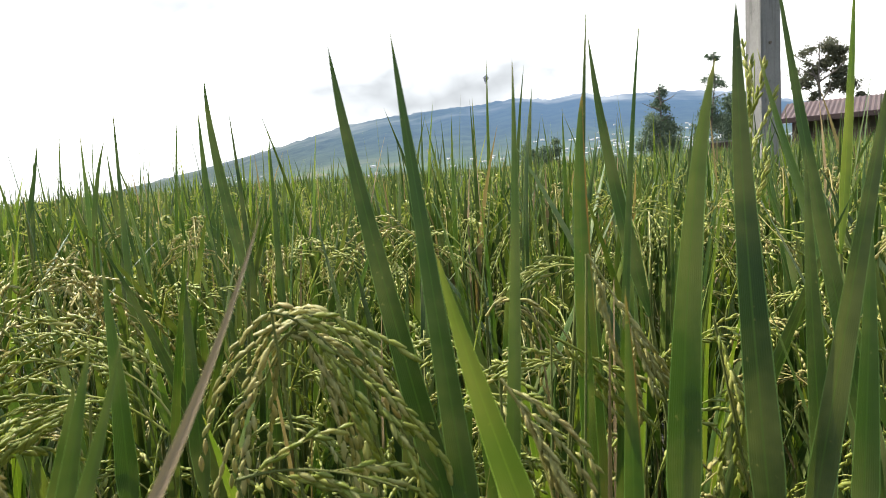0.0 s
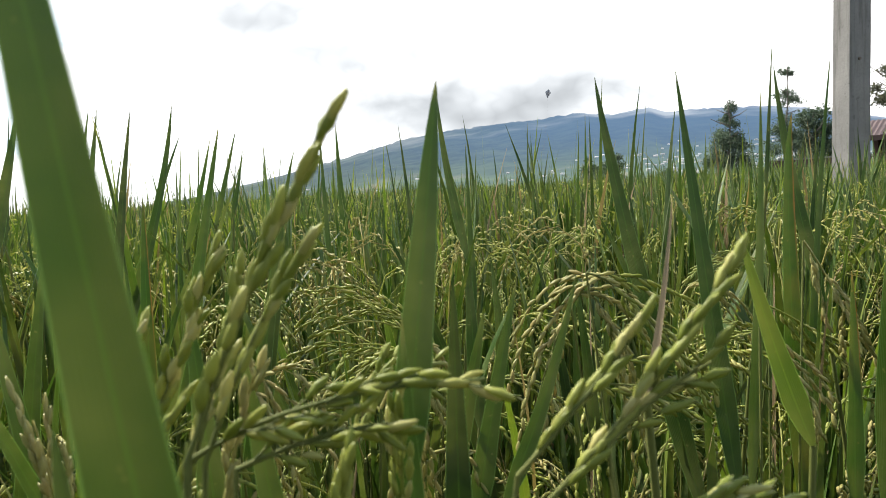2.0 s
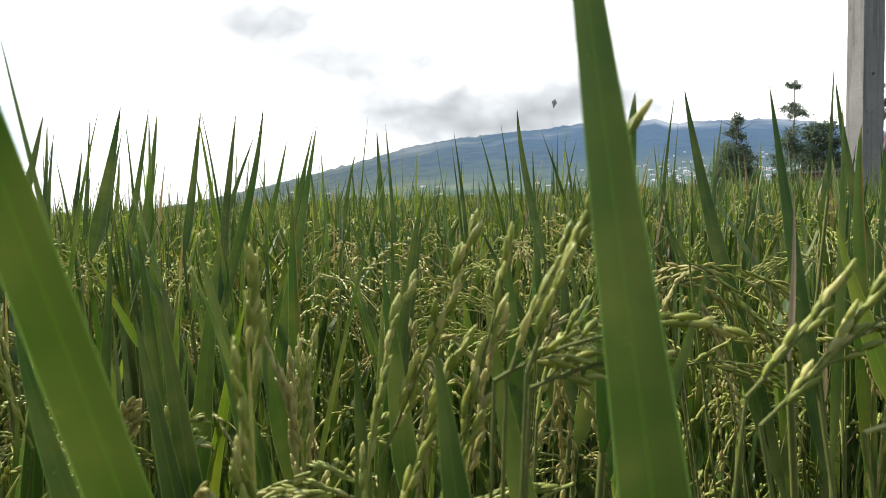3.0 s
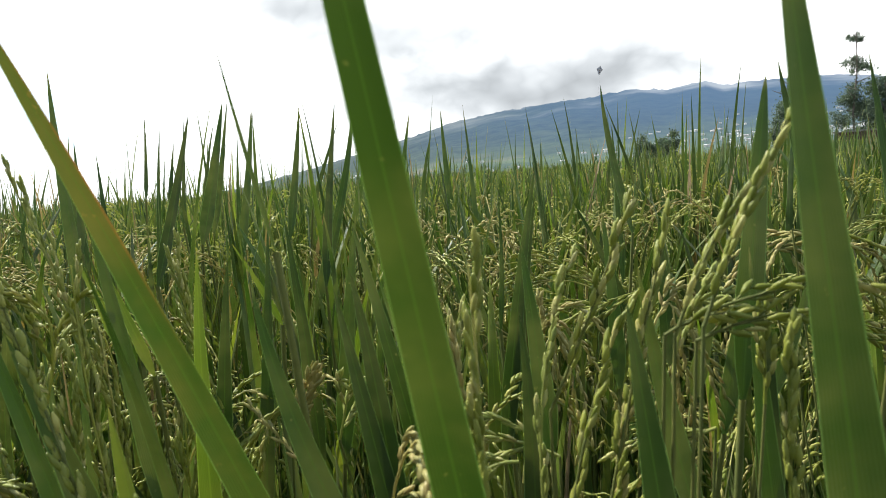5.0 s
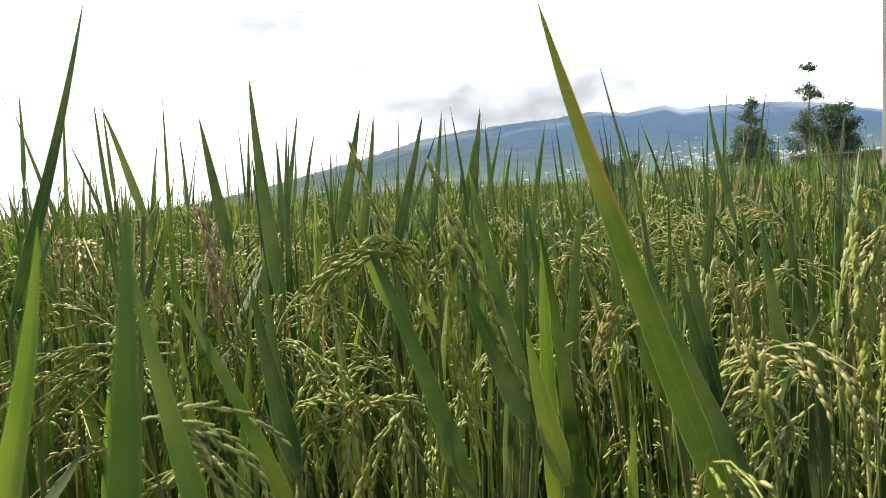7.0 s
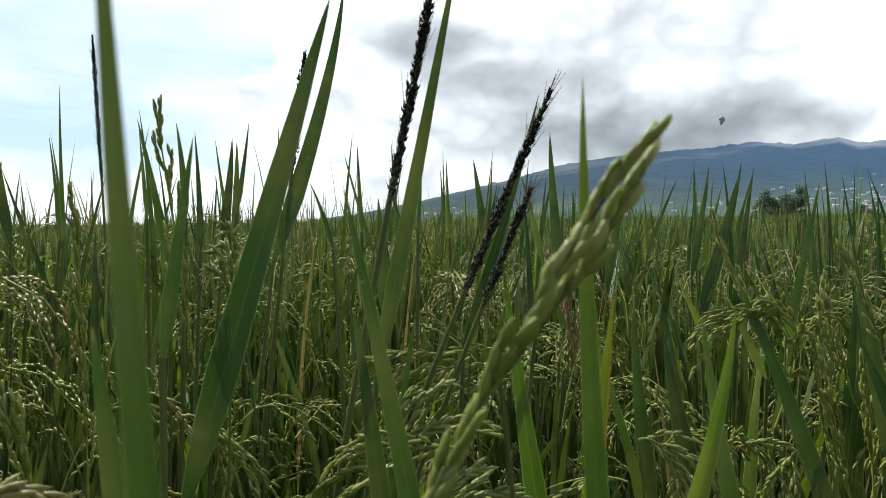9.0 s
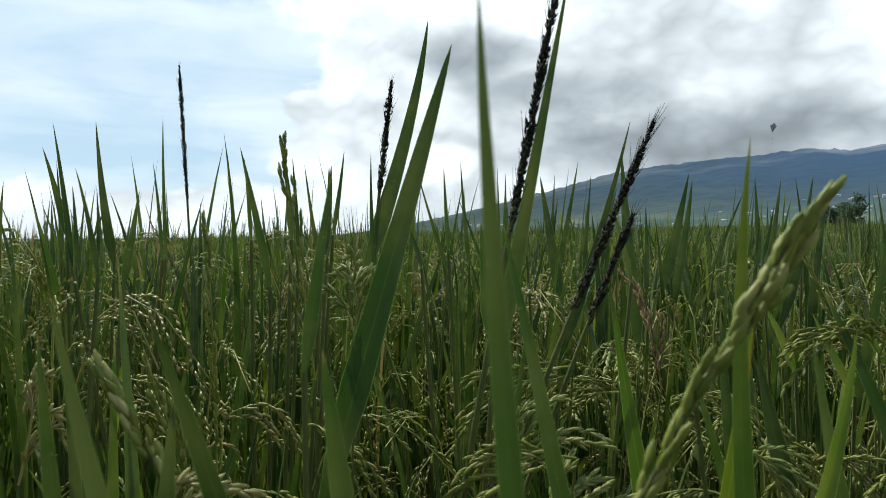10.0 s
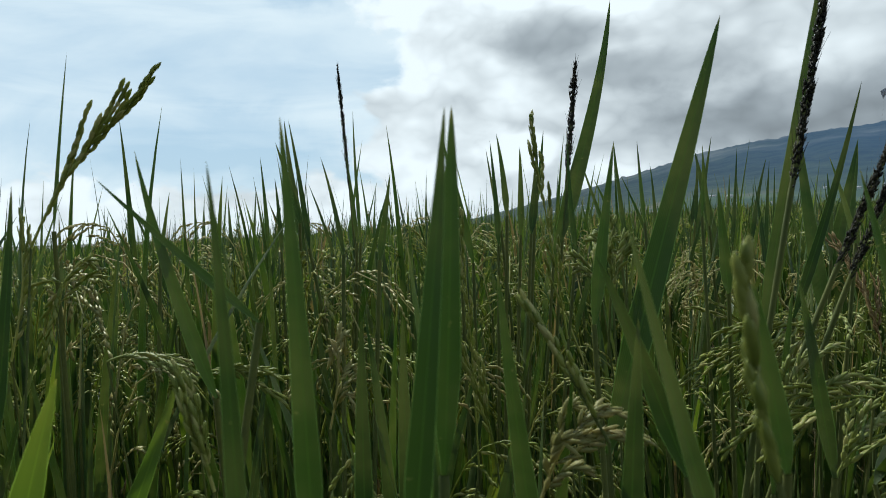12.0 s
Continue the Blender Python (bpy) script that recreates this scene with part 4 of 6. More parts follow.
def stature(x, y):
    """The crop stands a little taller towards the western side."""
    return 1.0 + 0.095 * np.clip((-0.75 - np.asarray(x)) / 0.5, 0, 1)


def off_trail(x, y):
    p = np.stack(np.broadcast_arrays(x, y), -1)[..., None, :]
    a, b = TRAIL[:-1], TRAIL[1:]
    h = np.clip(((p - a) * (b - a)).sum(-1) / ((b - a) ** 2).sum(-1), 0, 1)
    return np.sqrt(((p - a - h[..., None] * (b - a)) ** 2).sum(-1)).min(-1)


def plant_arrays(rng, n_leaf, n_ear, height=1.0, spread=0.075, flags=0.0):
    """Curves of one plant about its foot: blades (base, mid, tip, width, facing) and ears (base, mid, tip)."""
    az = rng.uniform(0, 2 * np.pi, n_leaf)
    out = np.stack([np.cos(az), np.sin(az), np.zeros(n_leaf)], -1)
    z0 = rng.uniform(0.34, 0.68, n_leaf)
    base = out * rng.uniform(0.03, spread, n_leaf)[:, None] + np.array([0, 0, 1.0]) * z0[:, None]
    length = rng.uniform(0.24, 0.40, n_leaf)
    lean = rng.gamma(2.2, 0.085, n_leaf)
    tip = base + out * (length * np.sin(lean))[:, None] + np.array([0, 0, 1.0]) * (length * np.cos(lean))[:, None]
    tip[:, 2] = np.minimum(tip[:, 2], 0.88 + 0.18 * rng.random(n_leaf) ** 2.3)
    if flags:
        tall = rng.random(n_leaf) < flags
        tip[:, 2] = np.where(tall, np.maximum(tip[:, 2], 0.80) + 0.02 + 0.15 * rng.random(n_leaf) ** 1.6, tip[:, 2])
    mid = 0.5 * (base + tip) - out * (length * 0.05)[:, None] + np.array([0, 0, 0.012])
    width = rng.uniform(0.0115, 0.0185, n_leaf)
    facing = unit(out * 0.5 + rng.normal(size=(n_leaf, 3)) * np.array([0.7, 0.7, 0.1]))
    leaves = [base, mid, tip, width, facing]
    az = rng.uniform(0, 2 * np.pi, n_ear)
    out = np.stack([np.cos(az), np.sin(az), np.zeros(n_ear)], -1)
    e0 = out * rng.uniform(0.02, spread, n_ear)[:, None] + np.array([0, 0, 1.0]) * rng.uniform(0.56, 0.78, n_ear)[:, None]
    bow = rng.uniform(0.25, 1.0, n_ear)
    e2 = e0 + out * (0.05 + 0.10 * bow)[:, None] + np.array([0, 0, 1.0]) * (0.17 - 0.16 * bow)[:, None]
    e1 = e0 + out * (0.02 + 0.02 * bow)[:, None] + np.array([0, 0, 1.0]) * (0.15 + 0.0 * bow)[:, None]
    for a in (base, mid, tip, e0, e1, e2):
        a[:, 2] *= height
    return leaves, (e0, e1, e2)


def build_variant(seed, x, y, n_leaf, n_ear, height, lod):
    """A whole plant with every blade, culm and ear a part of its own."""
    rng = np.random.default_rng(seed)
    (b, m, t, wd, fc), (e0, e1, e2) = plant_arrays(rng, n_leaf, n_ear, height)
    plant = rice_plant(x, y)
    for k in range(n_leaf):
        mat = YOUNG if rng.random() < 0.09 else DRY if rng.random() < 0.085 else GREEN
        v, f, uv = ribbons(b[k], m[k], t[k], wd[k] * (0.4 if mat == DRY else 1.0), fc[k], 8, 3)
        solid("leaf", v, f, mat, plant, "", uv)
    for k in range(n_ear):
        v, f = ear_arrays(rng, e0[k], e1[k], e2[k], lod, sides=4, branches=8, per=10, reach=0.055, sag=rng.uniform(0.3, 0.8))
        solid("panicle", v, f, (RIPE, PALE, GRAIN, GRAIN)[int(rng.integers(4))], plant)
        o = e0[k] * np.array([0.5, 0.5, 0.0])
        v, f = tubes(o, 0.5 * (o + e0[k]) + np.array([0.005, 0, 0]), e0[k], 0.0028, 0.0014, 4, 5)
        solid("stem", v, f, STEM, plant)
    return plant


def build_near():
    rng = np.random.default_rng(3)
    spots = []
    for i in range(-18, 13):
        for j in range(-10, 14):
            x, y = 0.175 * i + 0.05 * j + rng.normal() * 0.03, 0.175 * j - 0.04 * i + rng.normal() * 0.03
            d = float(off_trail(x, y))
            ahead = (x + 0.35) * -0.21 + (y + 0.4) * 0.98
            hollow = math.hypot(x + 0.70, y + 0.03) < 0.19
            if 0.31 < d < 1.25 and ahead > 0.05 and not hollow:
                spots.append((x, y, d))
    kinds = []
    for x, y, d in spots:
        near = d < 0.62
        pool = [k for k in kinds if k[1] == near]
        if len(pool) < 6:
            h = (0.925 if near else 0.98) + 0.03 * rng.random()
            kinds.append((build_variant(100 + len(kinds), x, y, 24, 8, h, 0 if near else 1), near))
            continue
        pick = pool[int(rng.integers(len(pool)))][0]
        k = float(stature(x, y))
        PLANTS.append(copy_thing(pick, pose(x, y, rise(x, y), 0, 0, rng.uniform(0, 360)) @ Matrix.Diagonal((1, 1, k, 1))))


def field(name, label, rng, x, y, leaves, ears, steps, across, height, widen=1.0, per=6, branches=6, lod=1, flags=0.0, young=0.12):
    """Many plants in one sheet of blades and one of ears."""
    n = len(x)
    foot = np.stack([x, y, rise(x, y)], -1)
    sets, heads, greens = [], [], []
    pool = [plant_arrays(rng, leaves, ears, 1.0, flags=flags) for _ in range(24)]
    eared = [[ear_arrays(rng, *(a[k] for a in p[1]), lod=lod, per=per, branches=branches) for k in range(ears)] for p in pool]
    turns = rng.uniform(0, 2 * np.pi, n)
    which = rng.integers(0, len(pool), n)
    tall = height * rng.uniform(0.93, 1.05, n) * (1 + 0.4 * (stature(x, y) - 1))
    for q in range(len(pool)):
        sel = np.where(which == q)[0]
        if not len(sel):
            continue
        c, s = np.cos(turns[sel]), np.sin(turns[sel])
        spin = np.zeros((len(sel), 3, 3))
        spin[:, 0, 0], spin[:, 0, 1], spin[:, 1, 0], spin[:, 1, 1], spin[:, 2, 2] = c, -s, s, c, tall[sel]

        def put(a):
            return np.einsum("nij,kj->nki", spin, a) + foot[sel][:, None]

        b, m, t, wd, fc = pool[q][0]
        sets.append(ribbons(put(b).reshape(-1, 3), put(m).reshape(-1, 3), put(t).reshape(-1, 3), np.tile(wd, len(sel)) * widen,
                            np.einsum("nij,kj->nki", spin, fc).reshape(-1, 3), steps, across))
        if ears:
            v, f = join(eared[q])
            vv = put(v).reshape(-1, 3)
            ff = (np.arange(len(sel)) * len(v))[:, None, None] + f[None]
            heads.append((vv, ff.reshape(-1, 3)))
    v, f, uv = join(sets)
    each = steps * (across - 1)
    kinds = np.repeat(rng.choice(3, len(f) // each, p=(1 - young - 0.06, young, 0.06)), each)
    top = tagged(solid(name, v, f, GREEN, None, "", uv, kinds=kinds), label, "rice", kind="stuff")
    if heads:
        v, f = join(heads)
        solid("panicles", v, f, GRAIN, top, "green-gold ears heavy with grain")
    return top


def scatter(rng, r0, r1, density, az0, az1):
    a0, a1 = radians(az0), radians(az1)
    n = int(density * (a1 - a0) * (r1 * r1 - r0 * r0) / 2)
    r, a = np.sqrt(rng.uniform(r0 * r0, r1 * r1, n)), rng.uniform(a0, a1, n)
    return -0.38 + r * np.sin(a), -0.42 + r * np.cos(a)


def build_field():
    rng = np.random.default_rng(21)
    x, y = scatter(rng, 0.8, 3.2, 60, -85, 60)
    keep = off_trail(x, y) > 1.25
    field("rice_field", "dense green rice with upright blades and drooping ears", rng, x[keep], y[keep], 19, 4, 5, 2, 0.97, 1.0, 8, 6, 2, flags=0.22)
    x, y = scatter(rng, 3.2, 8, 34, -85, 55)
    field("rice_field", "dense green rice further into the paddy", rng, x, y, 13, 3, 3, 2, 0.985, 1.25, 6, 6, 2, flags=0.22, young=0.22)
    x, y = scatter(rng, 8, 28, 9.0, -82, 50)
    field("rice_field", "green rice stretching far over the paddy", rng, x, y, 10, 2, 2, 2, 1.03, 1.8, 4, 4, 2, flags=0.2, young=0.3)
    x, y = scatter(rng, 28, 130, 0.75, -80, 48)
    field("rice_field", "distant rice fields reaching to the foot of the slopes", rng, x, y, 6, 0, 2, 2, 1.05, 7.5, flags=0.25, young=0.4)
    x, y = scatter(rng, 0.1, 2.3, 190, -95, 70)
    keep = off_trail(x, y) > 0.11
    field("rice_undergrowth", "lower blades of the rice in the shade of the canopy", rng, x[keep], y[keep], 15, 0, 4, 2, 0.56, 1.25)
    x, y = scatter(rng, 0.7, 5.5, 14, 58, 276)
    keep = off_trail(x, y) > 0.5
    field("rice_field", "green rice behind the trodden gap", rng, x[keep], y[keep], 14, 0, 3, 2, 0.95, 1.3)


def barnyard_grass(base, tip, thick):
    """A weed taller than the rice, with a dark spike of small bristled seeds."""
    base, tip = np.array(base), np.array(tip)
    d = tip - base
    x, y = base[:2] - 0.35 * d[:2] * base[2] / max(d[2], 0.05) * 0.5
    weed = new("barnyard_grass")
    weed.location = (x, y, rise(x, y))
    tagged(weed, "tall weed grass with a dark bristly seed head", "grass", "weeds among the rice")
    o = np.array(weed.location)
    rng = np.random.default_rng(int(1000 * abs(x) + 10000 * abs(y)))
    length = np.linalg.norm(d)
    count = int(length / 0.00015)
    s = np.sort(rng.random(count))
    lobe = 0.42 + 0.58 * np.abs(np.sin(s * length / 0.017 * math.pi * 0.5))
    out = unit(np.cross(rng.normal(size=(count, 3)), d))
    taper = np.minimum(1, 5 * (1 - s)) * np.minimum(1, 0.35 + 3 * s)
    feet = base + d * s[:, None] + out * (thick * 0.42 * lobe * taper)[:, None] * rng.random(count)[:, None] - o
    axis = unit(unit(d) + out * 0.30 + rng.normal(size=(count, 3)) * 0.14)
    v, f = grains(feet, axis, 0.0040, 0.00085, 4, (0.4,), (1.0,))
    solid("seed_head", v, f, DARK_SEED, weed, "dark purple-brown bristly seed head")
    bristles = max(10, count // 9)
    pick = rng.choice(count, bristles)
    a = feet[pick] + axis[pick] * 0.003
    b = a + unit(axis[pick] + unit(d) * 0.6) * rng.uniform(0.006, 0.014, bristles)[:, None]
    v, f = tubes(a, 0.5 * (a + b), b, 0.00022, 0.00008, 1, 3)
    solid("bristles", v, f, DARK_SEED, weed, "fine dark bristles")
    neck = base - o
    low = tubes(np.zeros(3), neck - d * (0.6 * neck[2] / max(d[2], 0.05)), neck, 0.0026, 0.0016, 12, 6)
    high = tubes(neck, neck + 0.45 * d, neck + 0.92 * d, 0.0016, 0.0006, 8, 6)
    v, f = join([low, high])
    solid("stem", v, f, STEM, weed)


def build_foreground():
    """The plants beside the trodden gap, blade by blade and ear by ear."""
    p = rice_plant(-1.20, -0.24)
    blade(p, (-1.1147, -0.3081, 0.9202), (-1.1104, -0.3033, 0.9828), (-1.1051, -0.2979, 1.0441), 0.0035, turn=51)
    blade(p, (-1.1861, -0.1766, 0.8986), (-1.1820, -0.1730, 0.9298), (-1.1785, -0.1699, 0.9558), 0.0047, turn=48)
    ear(p, (-1.0829, -0.3257, 0.8647), (-1.0795, -0.3228, 0.8865), (-1.0860, -0.3276, 0.8648), 288, branches=6, reach=0.045, sag=0.5, per=14)
    ear(p, (-1.1083, -0.3423, 0.8365), (-1.1013, -0.3362, 0.8875), (-1.1038, -0.3365, 0.9242), 289, branches=8, reach=0.032, sag=-0.05, per=9, tight=0.5)
    p = rice_plant(-1.20, 0.00)
    blade(p, (-1.2571, 0.0867, 0.8902), (-1.2708, 0.0834, 0.9707), (-1.2812, 0.0819, 1.0661), 0.0162, turn=34)
    blade(p, (-1.2475, 0.0130, 0.8979), (-1.2505, 0.0134, 0.9527), (-1.2552, 0.0130, 1.0088), 0.0073, turn=41)
    blade(p, (-1.2321, 0.0192, 0.8920), (-1.2344, 0.0196, 0.9408), (-1.2382, 0.0192, 0.9816), 0.0085, turn=26)
    blade(p, (-1.2097, 0.0286, 0.8985), (-1.2107, 0.0294, 0.9412), (-1.2128, 0.0297, 0.9820), 0.0055, turn=28)
    blade(p, (-1.1710, 0.0441, 0.8869), (-1.1833, 0.0403, 0.9294), (-1.1985, 0.0353, 0.9731), 0.0055, turn=33)
    blade(p, (-1.1391, 0.0576, 0.8996), (-1.1434, 0.0583, 0.9849), (-1.1452, 0.0597, 1.0594), 0.0055, turn=39)
    blade(p, (-1.1431, 0.0559, 0.8995), (-1.1478, 0.0556, 0.9544), (-1.1547, 0.0543, 1.0073), 0.0067, turn=28)
    blade(p, (-1.0926, -0.0910, 0.9227), (-1.1018, -0.0948, 0.9633), (-1.1123, -0.0993, 1.0015), 0.0091, turn=35)
    p = rice_plant(-0.96, -0.48)
    blade(p, (-0.8481, -0.3680, 0.8770), (-0.8784, -0.3857, 0.9093), (-0.9030, -0.4000, 0.9367), 0.0050, turn=56)
    blade(p, (-0.8957, -0.4004, 0.7956), (-0.8850, -0.3927, 0.8265), (-0.8749, -0.3852, 0.8607), 0.0091, YOUNG, turn=49)
    blade(p, (-0.8661, -0.4516, 0.8235), (-0.8610, -0.4477, 0.8474), (-0.8555, -0.4435, 0.8700), 0.0122, YOUNG, turn=51)
    blade(p, (-0.9850, -0.4080, 0.8133), (-0.9788, -0.4017, 0.8846), (-0.9756, -0.3978, 0.9389), 0.0089, turn=49)
    ear(p, (-1.0322, -0.3633, 0.9095), (-1.0102, -0.3481, 0.9556), (-0.9794, -0.3278, 0.9913), 275, branches=10, reach=0.05, sag=-0.12, per=12, tight=0.35)
    ear(p, (-0.8562, -0.3870, 0.8139), (-0.8614, -0.3895, 0.8337), (-0.8664, -0.3921, 0.8481), 283, branches=6, reach=0.03, sag=-0.1, per=14, tight=0.5)
    p = rice_plant(-0.96, -0.24)
    blade(p, (-0.8964, -0.3522, 0.8374), (-0.9147, -0.3615, 0.8979), (-0.9269, -0.3671, 0.9530), 0.0089, turn=51)
    blade(p, (-1.0096, -0.1262, 0.8940), (-1.0163, -0.1289, 0.9375), (-1.0250, -0.1329, 0.9771), 0.0053, turn=53)
    blade(p, (-0.9531, -0.1502, 0.8902), (-0.9489, -0.1464, 0.9249), (-0.9454, -0.1431, 0.9561), 0.0074, turn=49)
    ear(p, (-0.8765, -0.1420, 0.7385), (-0.8810, -0.1408, 0.8446), (-0.8868, -0.1407, 0.9305), 270, branches=10, reach=0.034, sag=-0.05, per=9, tight=0.5)
    ear(p, (-1.0360, -0.3210, 0.8379), (-1.0152, -0.3080, 0.8422), (-0.9931, -0.2945, 0.8343), 280, PALE, branches=6, reach=0.045, sag=0.2, per=14)
    ear(p, (-0.9918, -0.2942, 0.8221), (-0.9738, -0.2827, 0.8318), (-0.9532, -0.2702, 0.8239), 281, branches=6, reach=0.045, sag=0.2, per=14)
    ear(p, (-0.9332, -0.2356, 0.7851), (-0.9278, -0.2308, 0.8288), (-0.9338, -0.2340, 0.8437), 284, RIPE, branches=7, reach=0.045, sag=0.8, per=14)
    ear(p, (-0.8689, -0.2775, 0.8023), (-0.8717, -0.2799, 0.7842), (-0.8668, -0.2775, 0.7657), 287, PALE, branches=6, reach=0.045, sag=0.5, per=14)
    p = rice_plant(-0.96, 0.00)
    blade(p, (-0.8661, 0.0442, 0.8883), (-0.8710, 0.0459, 0.9364), (-0.8740, 0.0491, 1.0027), 0.0070, turn=25)
    blade(p, (-0.9062, 0.0867, 0.8817), (-0.8674, 0.1068, 1.0271), (-0.8490, 0.1177, 1.1410), 0.0201, turn=35)
    blade(p, (-0.9655, 0.0201, 0.8773), (-0.9808, 0.0159, 0.9503), (-0.9943, 0.0121, 1.0097), 0.0105, turn=29)
    blade(p, (-0.9417, 0.0303, 0.8934), (-0.9439, 0.0309, 0.9456), (-0.9481, 0.0308, 0.9989), 0.0073, turn=41)
    blade(p, (-0.8913, -0.0027, 0.9052), (-0.8870, 0.0003, 0.9484), (-0.8853, 0.0021, 0.9868), 0.0096, turn=44)
    blade(p, (-0.9341, 0.0667, 0.9032), (-0.9330, 0.0680, 0.9546), (-0.9331, 0.0687, 0.9945), 0.0086, turn=45)
    blade(p, (-0.9003, -0.0332, 0.9218), (-0.9029, -0.0339, 0.9602), (-0.9072, -0.0354, 0.9947), 0.0072, turn=50)
    blade(p, (-0.8981, 0.0235, 0.9262), (-0.8929, 0.0267, 0.9680), (-0.8896, 0.0289, 1.0030), 0.0058, turn=30)
    blade(p, (-0.9634, -0.0083, 0.9214), (-0.9663, -0.0091, 0.9581), (-0.9696, -0.0101, 0.9957), 0.0047, turn=44)
    blade(p, (-1.0691, -0.1040, 0.8988), (-1.0761, -0.1062, 0.9619), (-1.0841, -0.1092, 1.0187), 0.0068, turn=41)
    p = rice_plant(-0.96, 0.24)
    blade(p, (-0.9133, 0.3130, 0.8793), (-0.9361, 0.3141, 0.9414), (-0.9592, 0.3158, 1.0109), 0.0073, turn=26)
    blade(p, (-0.8648, 0.3205, 0.8828), (-0.8839, 0.3213, 0.9325), (-0.9032, 0.3217, 0.9774), 0.0055, turn=13)
    blade(p, (-0.9841, 0.1215, 0.9082), (-0.9920, 0.1196, 0.9569), (-0.9988, 0.1182, 1.0043), 0.0055, turn=44)
    p = rice_plant(-0.96, 0.48)
    blade(p, (-0.9212, 0.5845, 0.8912), (-0.9250, 0.5896, 0.9541), (-0.9314, 0.5942, 1.0133), 0.0078, turn=15)
    blade(p, (-0.9238, 0.4130, 0.8815), (-0.9341, 0.4176, 0.9656), (-0.9414, 0.4217, 1.0370), 0.0084, turn=30)
    p = rice_plant(-0.96, 0.72)
    blade(p, (-0.8790, 0.7002, 0.9097), (-0.8762, 0.7059, 0.9704), (-0.8750, 0.7123, 1.0416), 0.0087, turn=19)
    blade(p, (-0.9047, 0.7966, 0.8999), (-0.8992, 0.8017, 0.9475), (-0.8925, 0.8081, 1.0065), 0.0105, turn=28)
    blade(p, (-0.8435, 0.8080, 0.8978), (-0.8379, 0.8131, 0.9454), (-0.8360, 0.8182, 0.9998), 0.0086, turn=23)
    p = rice_plant(-0.96, 0.96)
    blade(p, (-0.9400, 0.9827, 0.8361), (-0.9198, 0.9943, 0.9501), (-0.8976, 1.0089, 1.0994), 0.0188, turn=26)
    p = rice_plant(-0.72, -0.48)
    blade(p, (-0.7469, -0.3936, 0.8411), (-0.7438, -0.3910, 0.9062), (-0.7424, -0.3897, 0.9466), 0.0098, turn=30)
    blade(p, (-0.7409, -0.4213, 0.8187), (-0.7353, -0.4154, 0.8906), (-0.7316, -0.4113, 0.9419), 0.0086, turn=36)
    blade(p, (-0.7745, -0.4189, 0.8095), (-0.7776, -0.4182, 0.8868), (-0.7810, -0.4183, 0.9444), 0.0094, turn=39)
    blade(p, (-0.7760, -0.4428, 0.8252), (-0.7785, -0.4424, 0.8834), (-0.7818, -0.4428, 0.9304), 0.0064, turn=41)
    blade(p, (-0.6755, -0.3690, 0.8192), (-0.6877, -0.3748, 0.8702), (-0.6966, -0.3788, 0.9129), 0.0068, turn=54)
    ear(p, (-0.6579, -0.4157, 0.8555), (-0.6620, -0.4173, 0.8797), (-0.6639, -0.4178, 0.9002), 282, single=True, branches=10, reach=0.006, sag=-0.05, per=3, tight=0.34)
    p = rice_plant(-0.72, -0.24)
    blade(p, (-0.6861, -0.1283, 0.7488), (-0.6803, -0.1234, 0.8111), (-0.6739, -0.1184, 0.8725), 0.0084, turn=30)
    blade(p, (-0.6911, -0.1278, 0.8399), (-0.6718, -0.1165, 0.9596), (-0.6537, -0.1057, 1.0743), 0.0107, turn=40)
    blade(p, (-0.6940, -0.3241, 0.8254), (-0.7078, -0.3286, 0.8667), (-0.7207, -0.3329, 0.9010), 0.0094, turn=26)
    blade(p, (-0.6651, -0.3122, 0.8273), (-0.6705, -0.3133, 0.8648), (-0.6744, -0.3141, 0.8923), 0.0094, turn=25)
    blade(p, (-0.7665, -0.1848, 0.7783), (-0.7294, -0.1644, 0.9297), (-0.7057, -0.1514, 1.0263), 0.0199, turn=32)
    blade(p, (-0.6537, -0.1935, 0.7865), (-0.6611, -0.1962, 0.8426), (-0.6670, -0.1984, 0.8824), 0.0094, turn=42)
    blade(p, (-0.7697, -0.1932, 0.8546), (-0.7635, -0.1893, 0.9103), (-0.7578, -0.1858, 0.9576), 0.0092, turn=36)
    blade(p, (-0.8103, -0.2431, 0.7481), (-0.8015, -0.2362, 0.7901), (-0.7953, -0.2312, 0.8236), 0.0092, turn=36)
    blade(p, (-0.6128, -0.2375, 0.7754), (-0.6301, -0.2450, 0.8668), (-0.6427, -0.2507, 0.9293), 0.0087, turn=43)
    blade(p, (-0.8033, -0.3318, 0.7804), (-0.8050, -0.3311, 0.8309), (-0.8052, -0.3297, 0.8761), 0.0094, turn=47)
    blade(p, (-0.7430, -0.3410, 0.7946), (-0.7486, -0.3427, 0.8479), (-0.7531, -0.3438, 0.8961), 0.0092, turn=39)
    blade(p, (-0.8134, -0.3497, 0.7839), (-0.8137, -0.3481, 0.8382), (-0.8133, -0.3464, 0.8780), 0.0091, turn=38)
    blade(p, (-0.7084, -0.3427, 0.8069), (-0.7068, -0.3404, 0.8460), (-0.7053, -0.3382, 0.8811), 0.0092, turn=49)
    ear(p, (-0.6366, -0.1601, 0.8187), (-0.6591, -0.1694, 0.8156), (-0.6848, -0.1806, 0.7949), 268, branches=8, reach=0.045, sag=0.3, per=14)
    ear(p, (-0.7238, -0.3146, 0.8298), (-0.7390, -0.3200, 0.8592), (-0.7516, -0.3245, 0.8799), 269, single=True, branches=10, reach=0.014, sag=-0.05, per=3, tight=0.5)
